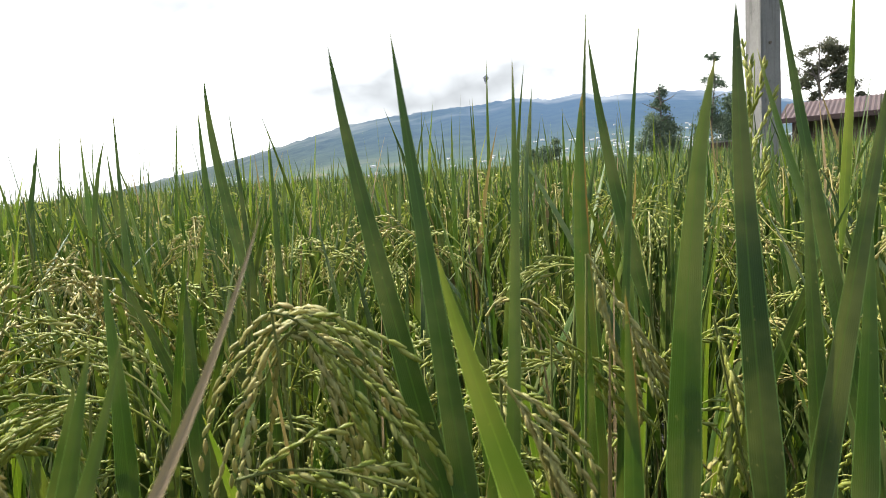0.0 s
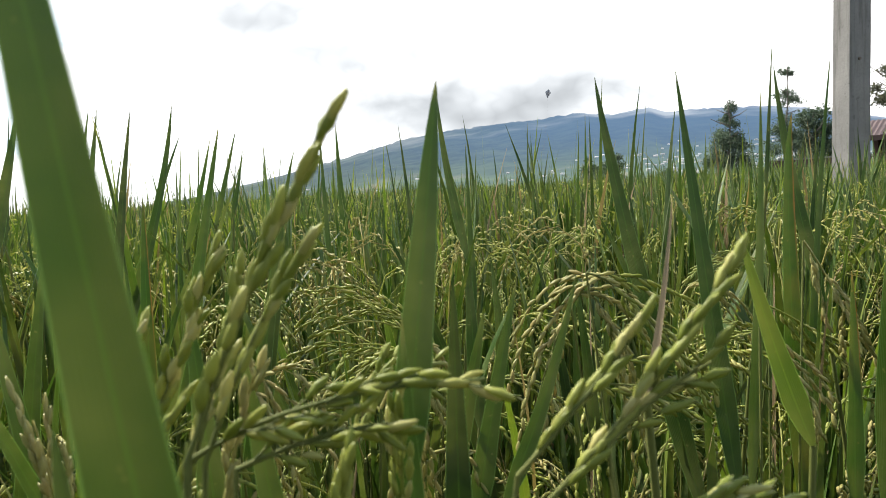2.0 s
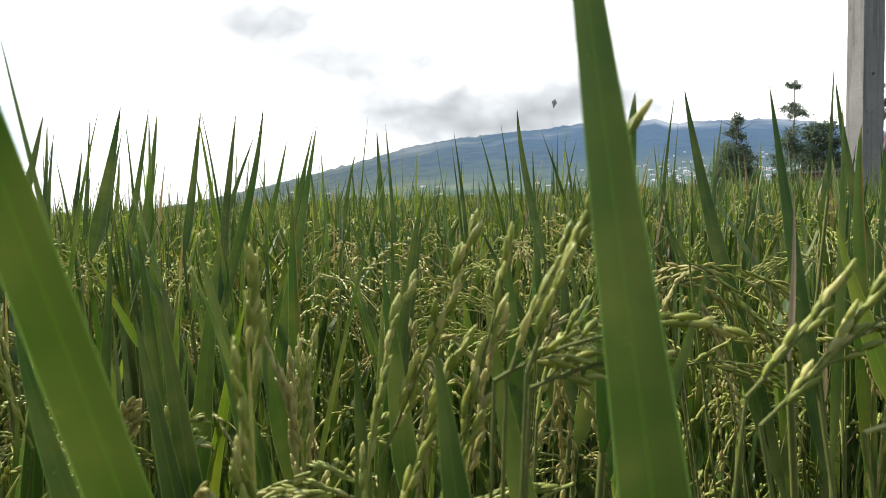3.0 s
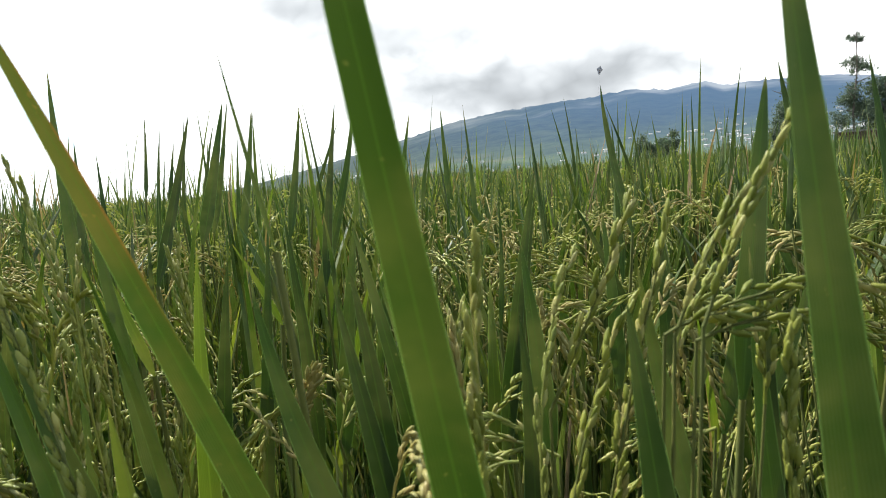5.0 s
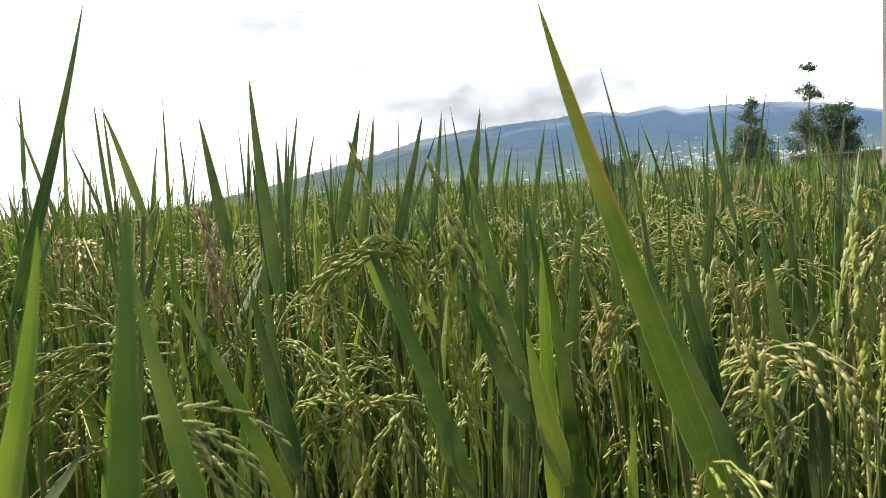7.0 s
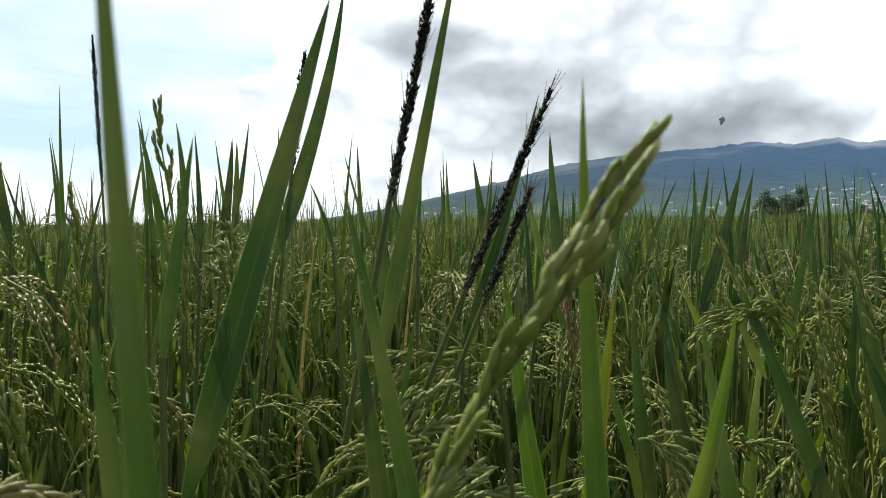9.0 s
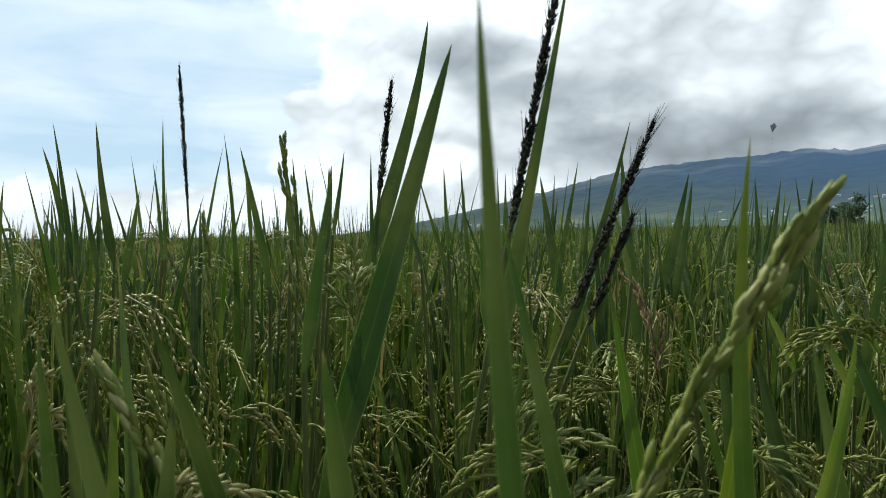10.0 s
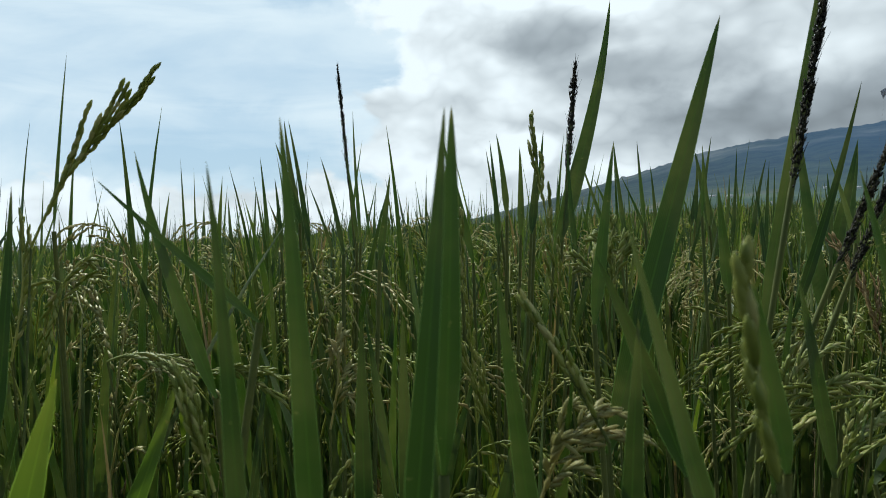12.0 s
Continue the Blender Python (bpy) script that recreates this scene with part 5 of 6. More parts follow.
    ear(p, (-0.8113, -0.1349, 0.8070), (-0.7982, -0.1297, 0.8002), (-0.7878, -0.1263, 0.7690), 273, branches=6, reach=0.05, sag=0.5, per=14)
    ear(p, (-0.8125, -0.1238, 0.8327), (-0.8235, -0.1278, 0.9155), (-0.8332, -0.1315, 0.9818), 276, branches=10, reach=0.034, sag=-0.05, per=9, tight=0.5)
    ear(p, (-0.7762, -0.1357, 0.8625), (-0.7758, -0.1344, 0.8917), (-0.7834, -0.1387, 0.9038), 277, PALE, branches=7, reach=0.04, sag=0.4, per=14)
    ear(p, (-0.6791, -0.1486, 0.7908), (-0.6680, -0.1409, 0.8154), (-0.6467, -0.1278, 0.8114), 278, PALE, branches=8, reach=0.05, sag=0.3, per=14)
    ear(p, (-0.7548, -0.3130, 0.7962), (-0.7438, -0.3052, 0.8252), (-0.7322, -0.2979, 0.8269), 279, RIPE, branches=8, reach=0.04, sag=0.4, per=14)
    ear(p, (-0.8233, -0.2150, 0.7737), (-0.8311, -0.2184, 0.8137), (-0.8446, -0.2255, 0.8507), 285, branches=8, reach=0.034, sag=-0.05, per=9, tight=0.5)
    ear(p, (-0.6537, -0.1686, 0.7769), (-0.6436, -0.1618, 0.7937), (-0.6239, -0.1493, 0.8015), 286, PALE, branches=7, reach=0.045, sag=0.2, per=14)
    p = rice_plant(-0.72, 0.00)
    blade(p, (-0.6803, -0.0193, 0.8387), (-0.6559, -0.0089, 0.9224), (-0.6360, 0.0004, 1.0058), 0.0091, turn=34)
    blade(p, (-0.6043, -0.1099, 0.7457), (-0.6167, -0.1089, 0.8128), (-0.6303, -0.1071, 0.8971), 0.0144, YOUNG, turn=23)
    blade(p, (-0.8115, 0.0843, 0.9112), (-0.8144, 0.0843, 0.9529), (-0.8167, 0.0845, 0.9906), 0.0052, turn=47)
    blade(p, (-0.8343, 0.0745, 0.8951), (-0.8433, 0.0717, 0.9263), (-0.8551, 0.0677, 0.9560), 0.0058, turn=41)
    blade(p, (-0.7602, 0.0903, 0.9147), (-0.7588, 0.0916, 0.9513), (-0.7588, 0.0921, 0.9827), 0.0042, turn=36)
    blade(p, (-0.6406, 0.0435, 0.8899), (-0.6486, 0.0397, 0.9251), (-0.6570, 0.0356, 0.9568), 0.0065, turn=51)
    blade(p, (-0.7170, -0.0637, 0.8600), (-0.7197, -0.0640, 0.8993), (-0.7224, -0.0645, 0.9347), 0.0102, turn=35)
    ear(p, (-0.6439, 0.0644, 0.8074), (-0.6982, 0.0562, 0.8078), (-0.7550, 0.0467, 0.7951), 251, branches=8, reach=0.055, sag=0.2, per=14)
    ear(p, (-0.6405, 0.0644, 0.8010), (-0.6879, 0.0568, 0.7944), (-0.7360, 0.0479, 0.7714), 252, branches=8, reach=0.055, sag=0.25, per=14)
    ear(p, (-0.7936, -0.1045, 0.8569), (-0.7986, -0.1059, 0.8825), (-0.7940, -0.1034, 0.9016), 265, PALE, branches=7, reach=0.04, sag=0.4, per=14)
    ear(p, (-0.6590, -0.0712, 0.8450), (-0.6863, -0.0826, 0.8404), (-0.7125, -0.0936, 0.8295), 266, branches=7, reach=0.045, sag=0.2, per=14)
    ear(p, (-0.6589, -0.0713, 0.8408), (-0.6732, -0.0774, 0.8319), (-0.6896, -0.0846, 0.8177), 267, branches=6, reach=0.045, sag=0.3, per=14)
    p = rice_plant(-0.72, 0.24)
    blade(p, (-0.6647, 0.3051, 0.7757), (-0.6836, 0.3160, 0.9202), (-0.6931, 0.3246, 1.0279), 0.0202, turn=13)
    blade(p, (-0.6612, 0.3038, 0.8611), (-0.6615, 0.3083, 0.9133), (-0.6637, 0.3123, 0.9615), 0.0084, turn=30)
    blade(p, (-0.7735, 0.2079, 0.9054), (-0.7762, 0.2080, 0.9481), (-0.7783, 0.2083, 0.9877), 0.0049, turn=32)
    ear(p, (-0.6230, 0.0900, 0.7980), (-0.6350, 0.1150, 0.8480), (-0.6580, 0.1450, 0.8900), 246, BROWN, label="dead brown ear", branches=14, reach=0.04, sag=0.0, per=9, tight=0.6)
    ear(p, (-0.7197, 0.1331, 0.7947), (-0.7447, 0.1309, 0.8156), (-0.7681, 0.1280, 0.8234), 253, branches=5, reach=0.04, sag=0.1, per=14)
    p = rice_plant(-0.72, 0.48)
    blade(p, (-0.6594, 0.5638, 0.7942), (-0.6389, 0.5765, 0.9248), (-0.6293, 0.5848, 1.0164), 0.0163, turn=12)
    blade(p, (-0.7998, 0.4697, 0.8272), (-0.8204, 0.4768, 0.9305), (-0.8373, 0.4828, 1.0166), 0.0204, turn=31)
    blade(p, (-0.6632, 0.4978, 0.8502), (-0.6455, 0.5066, 0.9318), (-0.6298, 0.5155, 1.0163), 0.0208, turn=24)
    p = rice_plant(-0.72, 0.72)
    blade(p, (-0.6003, 0.6867, 0.8786), (-0.5797, 0.6935, 0.9400), (-0.5572, 0.7005, 0.9999), 0.0084, turn=26)
    blade(p, (-0.8175, 0.6975, 0.8635), (-0.8127, 0.7042, 0.9415), (-0.8080, 0.7126, 1.0407), 0.0094, turn=14)
    blade(p, (-0.7861, 0.7021, 0.8700), (-0.7759, 0.7096, 0.9478), (-0.7621, 0.7168, 1.0161), 0.0102, turn=13)
    p = rice_plant(-0.48, -0.48)
    blade(p, (-0.5968, -0.3726, 0.8608), (-0.6016, -0.3740, 0.9217), (-0.6039, -0.3745, 0.9615), 0.0047, turn=31)
    p = rice_plant(-0.48, -0.24)
    blade(p, (-0.5780, -0.2010, 0.7600), (-0.5709, -0.2141, 0.8205), (-0.5627, -0.2306, 0.8967), 0.0125, AMBER, turn=28)
    blade(p, (-0.4999, -0.3198, 0.8631), (-0.4994, -0.3186, 0.8812), (-0.4986, -0.3174, 0.8988), 0.0060, YOUNG, turn=16)
    blade(p, (-0.5470, -0.1871, 0.7835), (-0.5328, -0.1806, 0.8405), (-0.5258, -0.1762, 0.8890), 0.0095, YOUNG, turn=33)
    blade(p, (-0.4666, -0.2982, 0.8559), (-0.4664, -0.2974, 0.8700), (-0.4667, -0.2968, 0.8815), 0.0022, DRY, turn=21)
    blade(p, (-0.4573, -0.2514, 0.8296), (-0.4549, -0.2489, 0.8627), (-0.4532, -0.2468, 0.8938), 0.0065, turn=29)
    blade(p, (-0.5620, -0.2400, 0.8000), (-0.5665, -0.2540, 0.8850), (-0.5649, -0.2830, 0.9500), 0.0082, turn=36)
    blade(p, (-0.5176, -0.1233, 0.7766), (-0.5281, -0.1260, 0.8299), (-0.5359, -0.1278, 0.8796), 0.0099, turn=36)
    blade(p, (-0.6400, -0.0700, 0.7350), (-0.6180, -0.0950, 0.7830), (-0.5950, -0.1200, 0.8240), 0.0072, turn=30)
    blade(p, (-0.6350, -0.0900, 0.7500), (-0.6250, -0.0600, 0.7700), (-0.6200, -0.0500, 0.7890), 0.0080, turn=10)
    ear(p, (-0.5922, -0.3194, 0.8512), (-0.5767, -0.3120, 0.8869), (-0.5504, -0.2998, 0.9340), 263, single=True, branches=16, reach=0.015, sag=-0.05, per=3, tight=0.34)
    ear(p, (-0.5765, -0.3065, 0.8872), (-0.5637, -0.3007, 0.9057), (-0.5511, -0.2949, 0.9274), 264, single=True, branches=9, reach=0.01, sag=-0.05, per=2, tight=0.34)
    p = rice_plant(-0.48, 0.00)
    blade(p, (-0.4144, 0.0102, 0.7729), (-0.4300, 0.0107, 0.8123), (-0.4467, 0.0111, 0.8535), 0.0153, turn=25)
    blade(p, (-0.4121, 0.0496, 0.7502), (-0.4293, 0.0537, 0.8366), (-0.4433, 0.0572, 0.9079), 0.0152, turn=14)
    blade(p, (-0.4438, 0.0384, 0.7071), (-0.4806, 0.0442, 0.8119), (-0.5124, 0.0477, 0.8869), 0.0144, turn=17)
    blade(p, (-0.3954, 0.0153, 0.7370), (-0.4058, 0.0182, 0.7805), (-0.4130, 0.0211, 0.8214), 0.0157, YOUNG, turn=11)
    blade(p, (-0.4264, 0.1078, 0.6747), (-0.4223, 0.1174, 0.7804), (-0.4156, 0.1258, 0.8689), 0.0157, turn=30)
    blade(p, (-0.5330, -0.0065, 0.7507), (-0.5456, -0.0030, 0.8031), (-0.5549, 0.0004, 0.8519), 0.0152, turn=17)
    blade(p, (-0.5608, 0.0581, 0.7120), (-0.5719, 0.0635, 0.7847), (-0.5784, 0.0702, 0.8680), 0.0151, turn=10)
    blade(p, (-0.3988, 0.0611, 0.6758), (-0.4027, 0.0687, 0.7873), (-0.4018, 0.0756, 0.8786), 0.0150, YOUNG, turn=34)
    blade(p, (-0.3649, -0.0056, 0.7211), (-0.3638, -0.0033, 0.7556), (-0.3613, -0.0010, 0.7866), 0.0073, YOUNG, turn=26)
    ear(p, (-0.4085, 0.0019, 0.7709), (-0.4301, 0.0055, 0.8349), (-0.4569, 0.0086, 0.9034), 235, single=True, branches=15, reach=0.016, sag=-0.05, per=3, tight=0.5)
    ear(p, (-0.4207, 0.0771, 0.7344), (-0.4223, 0.0818, 0.7750), (-0.4250, 0.0877, 0.8266), 236, branches=8, reach=0.032, sag=-0.05, per=9, tight=0.5)
    ear(p, (-0.4385, 0.0518, 0.7390), (-0.4521, 0.0563, 0.8050), (-0.4585, 0.0618, 0.8750), 237, branches=9, reach=0.034, sag=-0.05, per=9, tight=0.5)
    ear(p, (-0.4226, 0.1179, 0.7859), (-0.4388, 0.1204, 0.8323), (-0.4463, 0.1233, 0.8728), 238, branches=8, reach=0.034, sag=-0.05, per=9, tight=0.5)
    ear(p, (-0.4742, 0.0937, 0.7953), (-0.4981, 0.0971, 0.8598), (-0.5264, 0.1002, 0.9247), 239, branches=9, reach=0.034, sag=-0.05, per=9, tight=0.5)
    ear(p, (-0.4412, 0.0419, 0.7439), (-0.4502, 0.0444, 0.7819), (-0.4527, 0.0474, 0.8194), 247, branches=8, reach=0.032, sag=-0.05, per=9, tight=0.5)
    ear(p, (-0.5255, 0.0345, 0.7500), (-0.5126, 0.0377, 0.7720), (-0.5351, 0.0342, 0.7564), 249, branches=6, reach=0.045, sag=0.6, per=14)
    ear(p, (-0.4782, 0.0115, 0.7817), (-0.4800, 0.0106, 0.7740), (-0.4732, 0.0099, 0.7579), 250, branches=5, reach=0.035, sag=0.5, per=14)
    ear(p, (-0.5750, -0.0002, 0.7534), (-0.5976, -0.0035, 0.7546), (-0.6267, -0.0087, 0.7440), 254, branches=6, reach=0.045, sag=0.2, per=14)
    ear(p, (-0.5560, 0.0336, 0.7615), (-0.5440, 0.0364, 0.7740), (-0.5464, 0.0319, 0.7179), 255, branches=7, reach=0.05, sag=0.9, per=14)
    ear(p, (-0.5251, 0.0379, 0.7565), (-0.5163, 0.0402, 0.7692), (-0.5250, 0.0351, 0.7185), 256, RIPE, branches=7, reach=0.05, sag=0.9, per=14)
    ear(p, (-0.5081, 0.0414, 0.7688), (-0.4965, 0.0433, 0.7715), (-0.4848, 0.0427, 0.7394), 257, PALE, branches=5, reach=0.045, sag=0.6, per=14)
    ear(p, (-0.4466, 0.0669, 0.7136), (-0.4509, 0.0708, 0.7765), (-0.4585, 0.0746, 0.8430), 261, branches=9, reach=0.034, sag=-0.05, per=9, tight=0.5)
    ear(p, (-0.3670, 0.1019, 0.7516), (-0.3730, 0.1032, 0.7812), (-0.3625, 0.1072, 0.8153), 262, RIPE, branches=7, reach=0.045, sag=0.2, per=14)
    ear(p, (-0.4790, 0.0568, 0.8462), (-0.4975, 0.0497, 0.8616), (-0.5243, 0.0381, 0.8435), 271, branches=8, reach=0.05, sag=0.4, per=14)
    ear(p, (-0.5635, -0.0871, 0.8089), (-0.5493, -0.0814, 0.8030), (-0.5260, -0.0727, 0.7729), 272, PALE, branches=7, reach=0.05, sag=0.5, per=14)
    ear(p, (-0.4847, 0.0526, 0.7833), (-0.4717, 0.0598, 0.8463), (-0.4939, 0.0512, 0.8616), 274, branches=8, reach=0.05, sag=0.4, per=14)
    p = rice_plant(-0.48, 0.24)
    blade(p, (-0.3973, 0.1849, 0.7171), (-0.4041, 0.1911, 0.8064), (-0.4136, 0.1962, 0.8871), 0.0146, turn=19)
    blade(p, (-0.3857, 0.1968, 0.7196), (-0.3791, 0.2045, 0.8061), (-0.3698, 0.2118, 0.8845), 0.0157, turn=26)
    blade(p, (-0.4412, 0.2368, 0.8066), (-0.4586, 0.2370, 0.8391), (-0.4761, 0.2370, 0.8686), 0.0070, YOUNG, turn=10)
    blade(p, (-0.4260, 0.1535, 0.6821), (-0.4189, 0.1639, 0.7876), (-0.4139, 0.1730, 0.8832), 0.0146, turn=13)
    blade(p, (-0.4803, 0.1412, 0.7973), (-0.4978, 0.1443, 0.8348), (-0.5103, 0.1466, 0.8625), 0.0084, YOUNG, turn=28)
    blade(p, (-0.5205, 0.1641, 0.8080), (-0.5342, 0.1646, 0.8435), (-0.5481, 0.1645, 0.8704), 0.0087, YOUNG, turn=30)
    blade(p, (-0.5291, 0.2208, 0.8409), (-0.5117, 0.2286, 0.9080), (-0.4992, 0.2347, 0.9633), 0.0115, turn=23)
    ear(p, (-0.3841, 0.1219, 0.7900), (-0.3988, 0.1194, 0.7772), (-0.4116, 0.1159, 0.7520), 244, PALE, branches=6, reach=0.045, sag=0.3, per=14)
    p = rice_plant(-0.48, 0.48)
    blade(p, (-0.5383, 0.5091, 0.7511), (-0.4956, 0.5243, 0.8906), (-0.4741, 0.5358, 1.0106), 0.0164, turn=22)
    blade(p, (-0.4376, 0.4411, 0.7089), (-0.4133, 0.4548, 0.8520), (-0.3918, 0.4668, 0.9779), 0.0164, turn=26)
    blade(p, (-0.5347, 0.4621, 0.8525), (-0.5240, 0.4695, 0.9303), (-0.5162, 0.4759, 1.0004), 0.0115, turn=19)
    blade(p, (-0.4854, 0.4331, 0.8039), (-0.4772, 0.4415, 0.8974), (-0.4665, 0.4504, 0.9930), 0.0136, turn=19)
    p = rice_plant(-0.48, 0.72)
    blade(p, (-0.4626, 0.7933, 0.8652), (-0.4538, 0.8005, 0.9341), (-0.4427, 0.8058, 0.9821), 0.0084, turn=21)
    blade(p, (-0.5380, 0.7867, 0.8280), (-0.5355, 0.7937, 0.8973), (-0.5302, 0.8009, 0.9665), 0.0084, turn=15)
    blade(p, (-0.5262, 0.7690, 0.8875), (-0.5166, 0.7738, 0.9340), (-0.5085, 0.7787, 0.9845), 0.0086, turn=21)
    blade(p, (-0.4793, 0.6252, 0.8828), (-0.4664, 0.6311, 0.9367), (-0.4525, 0.6376, 0.9960), 0.0086, turn=23)
    blade(p, (-0.5224, 0.6340, 0.8538), (-0.5070, 0.6421, 0.9151), (-0.4918, 0.6505, 0.9877), 0.0105, turn=42)
    p = rice_plant(-0.48, 1.20)
    blade(p, (-0.5053, 1.2838, 0.7582), (-0.5184, 1.3004, 0.9284), (-0.5270, 1.3150, 1.0780), 0.0227, turn=19)
    p = rice_plant(-0.24, 0.00)
    blade(p, (-0.1606, 0.0918, 0.8004), (-0.1514, 0.0994, 0.8854), (-0.1457, 0.1041, 0.9376), 0.0143, turn=12)
    blade(p, (-0.3481, 0.0479, 0.8775), (-0.3594, 0.0498, 0.9235), (-0.3679, 0.0513, 0.9606), 0.0028, turn=18)
    blade(p, (-0.3076, 0.0588, 0.7468), (-0.3141, 0.0629, 0.8090), (-0.3238, 0.0661, 0.8672), 0.0146, turn=26)
    blade(p, (-0.1814, 0.0726, 0.7480), (-0.1944, 0.0753, 0.8082), (-0.2030, 0.0782, 0.8608), 0.0137, turn=32)
    blade(p, (-0.1448, 0.1083, 0.7267), (-0.1451, 0.1148, 0.8029), (-0.1449, 0.1209, 0.8743), 0.0152, turn=15)
    blade(p, (-0.3058, 0.0114, 0.6971), (-0.3662, -0.0113, 0.8651), (-0.4010, -0.0351, 0.9727), 0.0169, RUSTY, turn=17)
    blade(p, (-0.2947, 0.0232, 0.7187), (-0.3322, 0.0269, 0.8010), (-0.3514, 0.0308, 0.8666), 0.0157, turn=23)
    blade(p, (-0.2991, 0.0523, 0.7110), (-0.3157, 0.0579, 0.7918), (-0.3304, 0.0624, 0.8594), 0.0144, turn=30)
    blade(p, (-0.2526, 0.0656, 0.6981), (-0.2497, 0.0725, 0.7732), (-0.2528, 0.0784, 0.8439), 0.0148, turn=9)
    blade(p, (-0.1975, 0.0029, 0.7288), (-0.2053, 0.0085, 0.8011), (-0.2124, 0.0130, 0.8593), 0.0165, turn=22)
    blade(p, (-0.1453, 0.0748, 0.6882), (-0.1530, 0.0820, 0.7788), (-0.1573, 0.0893, 0.8666), 0.0148, turn=24)
    blade(p, (-0.1493, -0.0250, 0.7200), (-0.1655, -0.0296, 0.8500), (-0.1812, -0.0341, 0.9750), 0.0225, turn=20)
    blade(p, (-0.2514, -0.0125, 0.7200), (-0.2632, -0.0650, 0.8850), (-0.2749, -0.1170, 1.0500), 0.0175, turn=20)
    ear(p, (-0.1884, 0.0187, 0.8496), (-0.1752, 0.0228, 0.8824), (-0.1591, 0.0274, 0.9163), 217, single=True, branches=14, reach=0.011, sag=-0.05, per=2, tight=0.34)
    ear(p, (-0.1983, 0.0371, 0.8425), (-0.1688, 0.0416, 0.8545), (-0.1298, 0.0466, 0.8587), 218, single=True, branches=14, reach=0.012, sag=0, per=2)
    ear(p, (-0.1875, 0.0382, 0.8401), (-0.1690, 0.0409, 0.8466), (-0.1526, 0.0432, 0.8494), 219, single=True, branches=9, reach=0.012, sag=0, per=2)
    ear(p, (-0.1947, 0.0375, 0.8417), (-0.1827, 0.0412, 0.8703), (-0.1708, 0.0441, 0.8895), 220, single=True, branches=10, reach=0.012, sag=-0.05, per=2, tight=0.34)
    ear(p, (-0.1233, 0.0454, 0.8360), (-0.1094, 0.0483, 0.8512), (-0.0940, 0.0516, 0.8696), 222, single=True, branches=8, reach=0.012, sag=-0.05, per=2, tight=0.34)
    ear(p, (-0.1568, 0.0719, 0.8056), (-0.1561, 0.0732, 0.8213), (-0.1561, 0.0745, 0.8378), 225, branches=5, reach=0.02, sag=-0.2, per=4, tight=0.5)
    ear(p, (-0.2407, 0.0608, 0.8057), (-0.2202, 0.0671, 0.8518), (-0.2067, 0.0717, 0.8868), 226, single=True, branches=14, reach=0.013, sag=-0.05, per=3, tight=0.5)
    ear(p, (-0.1850, 0.1186, 0.8044), (-0.1765, 0.1221, 0.8345), (-0.1625, 0.1239, 0.8335), 227, PALE, branches=5, reach=0.03, sag=0, per=8)
    ear(p, (-0.2227, 0.0383, 0.7606), (-0.2080, 0.0493, 0.8247), (-0.1923, 0.0596, 0.8822), 230, single=True, branches=13, reach=0.014, sag=-0.05, per=3, tight=0.5)
    ear(p, (-0.2356, 0.0355, 0.7592), (-0.2256, 0.0437, 0.8084), (-0.2093, 0.0522, 0.8507), 231, single=True, branches=12, reach=0.014, sag=-0.05, per=3, tight=0.5)
    ear(p, (-0.2189, 0.0579, 0.7475), (-0.2104, 0.0663, 0.8007), (-0.1984, 0.0752, 0.8526), 232, RIPE, branches=12, reach=0.014, sag=-0.05, per=3, tight=0.5)
    ear(p, (-0.2441, 0.0536, 0.7535), (-0.2436, 0.0610, 0.8119), (-0.2311, 0.0702, 0.8654), 233, PALE, branches=11, reach=0.014, sag=-0.05, per=3, tight=0.5)
    ear(p, (-0.1622, 0.0210, 0.7712), (-0.1613, 0.0262, 0.8112), (-0.1598, 0.0306, 0.8438), 234, branches=11, reach=0.014, sag=-0.05, per=3, tight=0.5)
    ear(p, (-0.2549, 0.0628, 0.7836), (-0.2739, 0.0605, 0.7778), (-0.2939, 0.0569, 0.7577), 241, PALE, branches=6, reach=0.045, sag=0.2, per=14)
    ear(p, (-0.2598, 0.0510, 0.7690), (-0.2746, 0.0485, 0.7561), (-0.2884, 0.0455, 0.7363), 242, PALE, branches=6, reach=0.045, sag=0.2, per=14)
    ear(p, (-0.1717, 0.0912, 0.7881), (-0.1858, 0.0893, 0.7815), (-0.2017, 0.0868, 0.7704), 243, PALE, branches=6, reach=0.04, sag=0.2, per=14)
    ear(p, (-0.3220, -0.0739, 0.7902), (-0.3254, -0.0724, 0.8113), (-0.3276, -0.0714, 0.8251), 245, branches=8, reach=0.01, sag=-0.05, per=2, tight=0.5)
    ear(p, (-0.2798, 0.0938, 0.7395), (-0.2812, 0.0972, 0.7883), (-0.2898, 0.0990, 0.8305), 258, RIPE, branches=9, reach=0.034, sag=-0.05, per=9, tight=0.5)
    ear(p, (-0.2388, 0.0825, 0.7775), (-0.2680, 0.0787, 0.7857), (-0.2850, 0.0750, 0.7701), 259, PALE, branches=8, reach=0.05, sag=0.4, per=14)
    ear(p, (-0.2579, -0.0040, 0.7428), (-0.2591, 0.0004, 0.8055), (-0.2614, 0.0051, 0.8748), 260, branches=9, reach=0.032, sag=-0.05, per=9, tight=0.5)
    p = rice_plant(-0.24, 0.24)
    blade(p, (-0.1555, 0.3498, 0.7378), (-0.1589, 0.3563, 0.8046), (-0.1604, 0.3623, 0.8650), 0.0151, turn=4)
    blade(p, (-0.1973, 0.3466, 0.7221), (-0.2001, 0.3541, 0.7985), (-0.2057, 0.3612, 0.8709), 0.0157, turn=18)
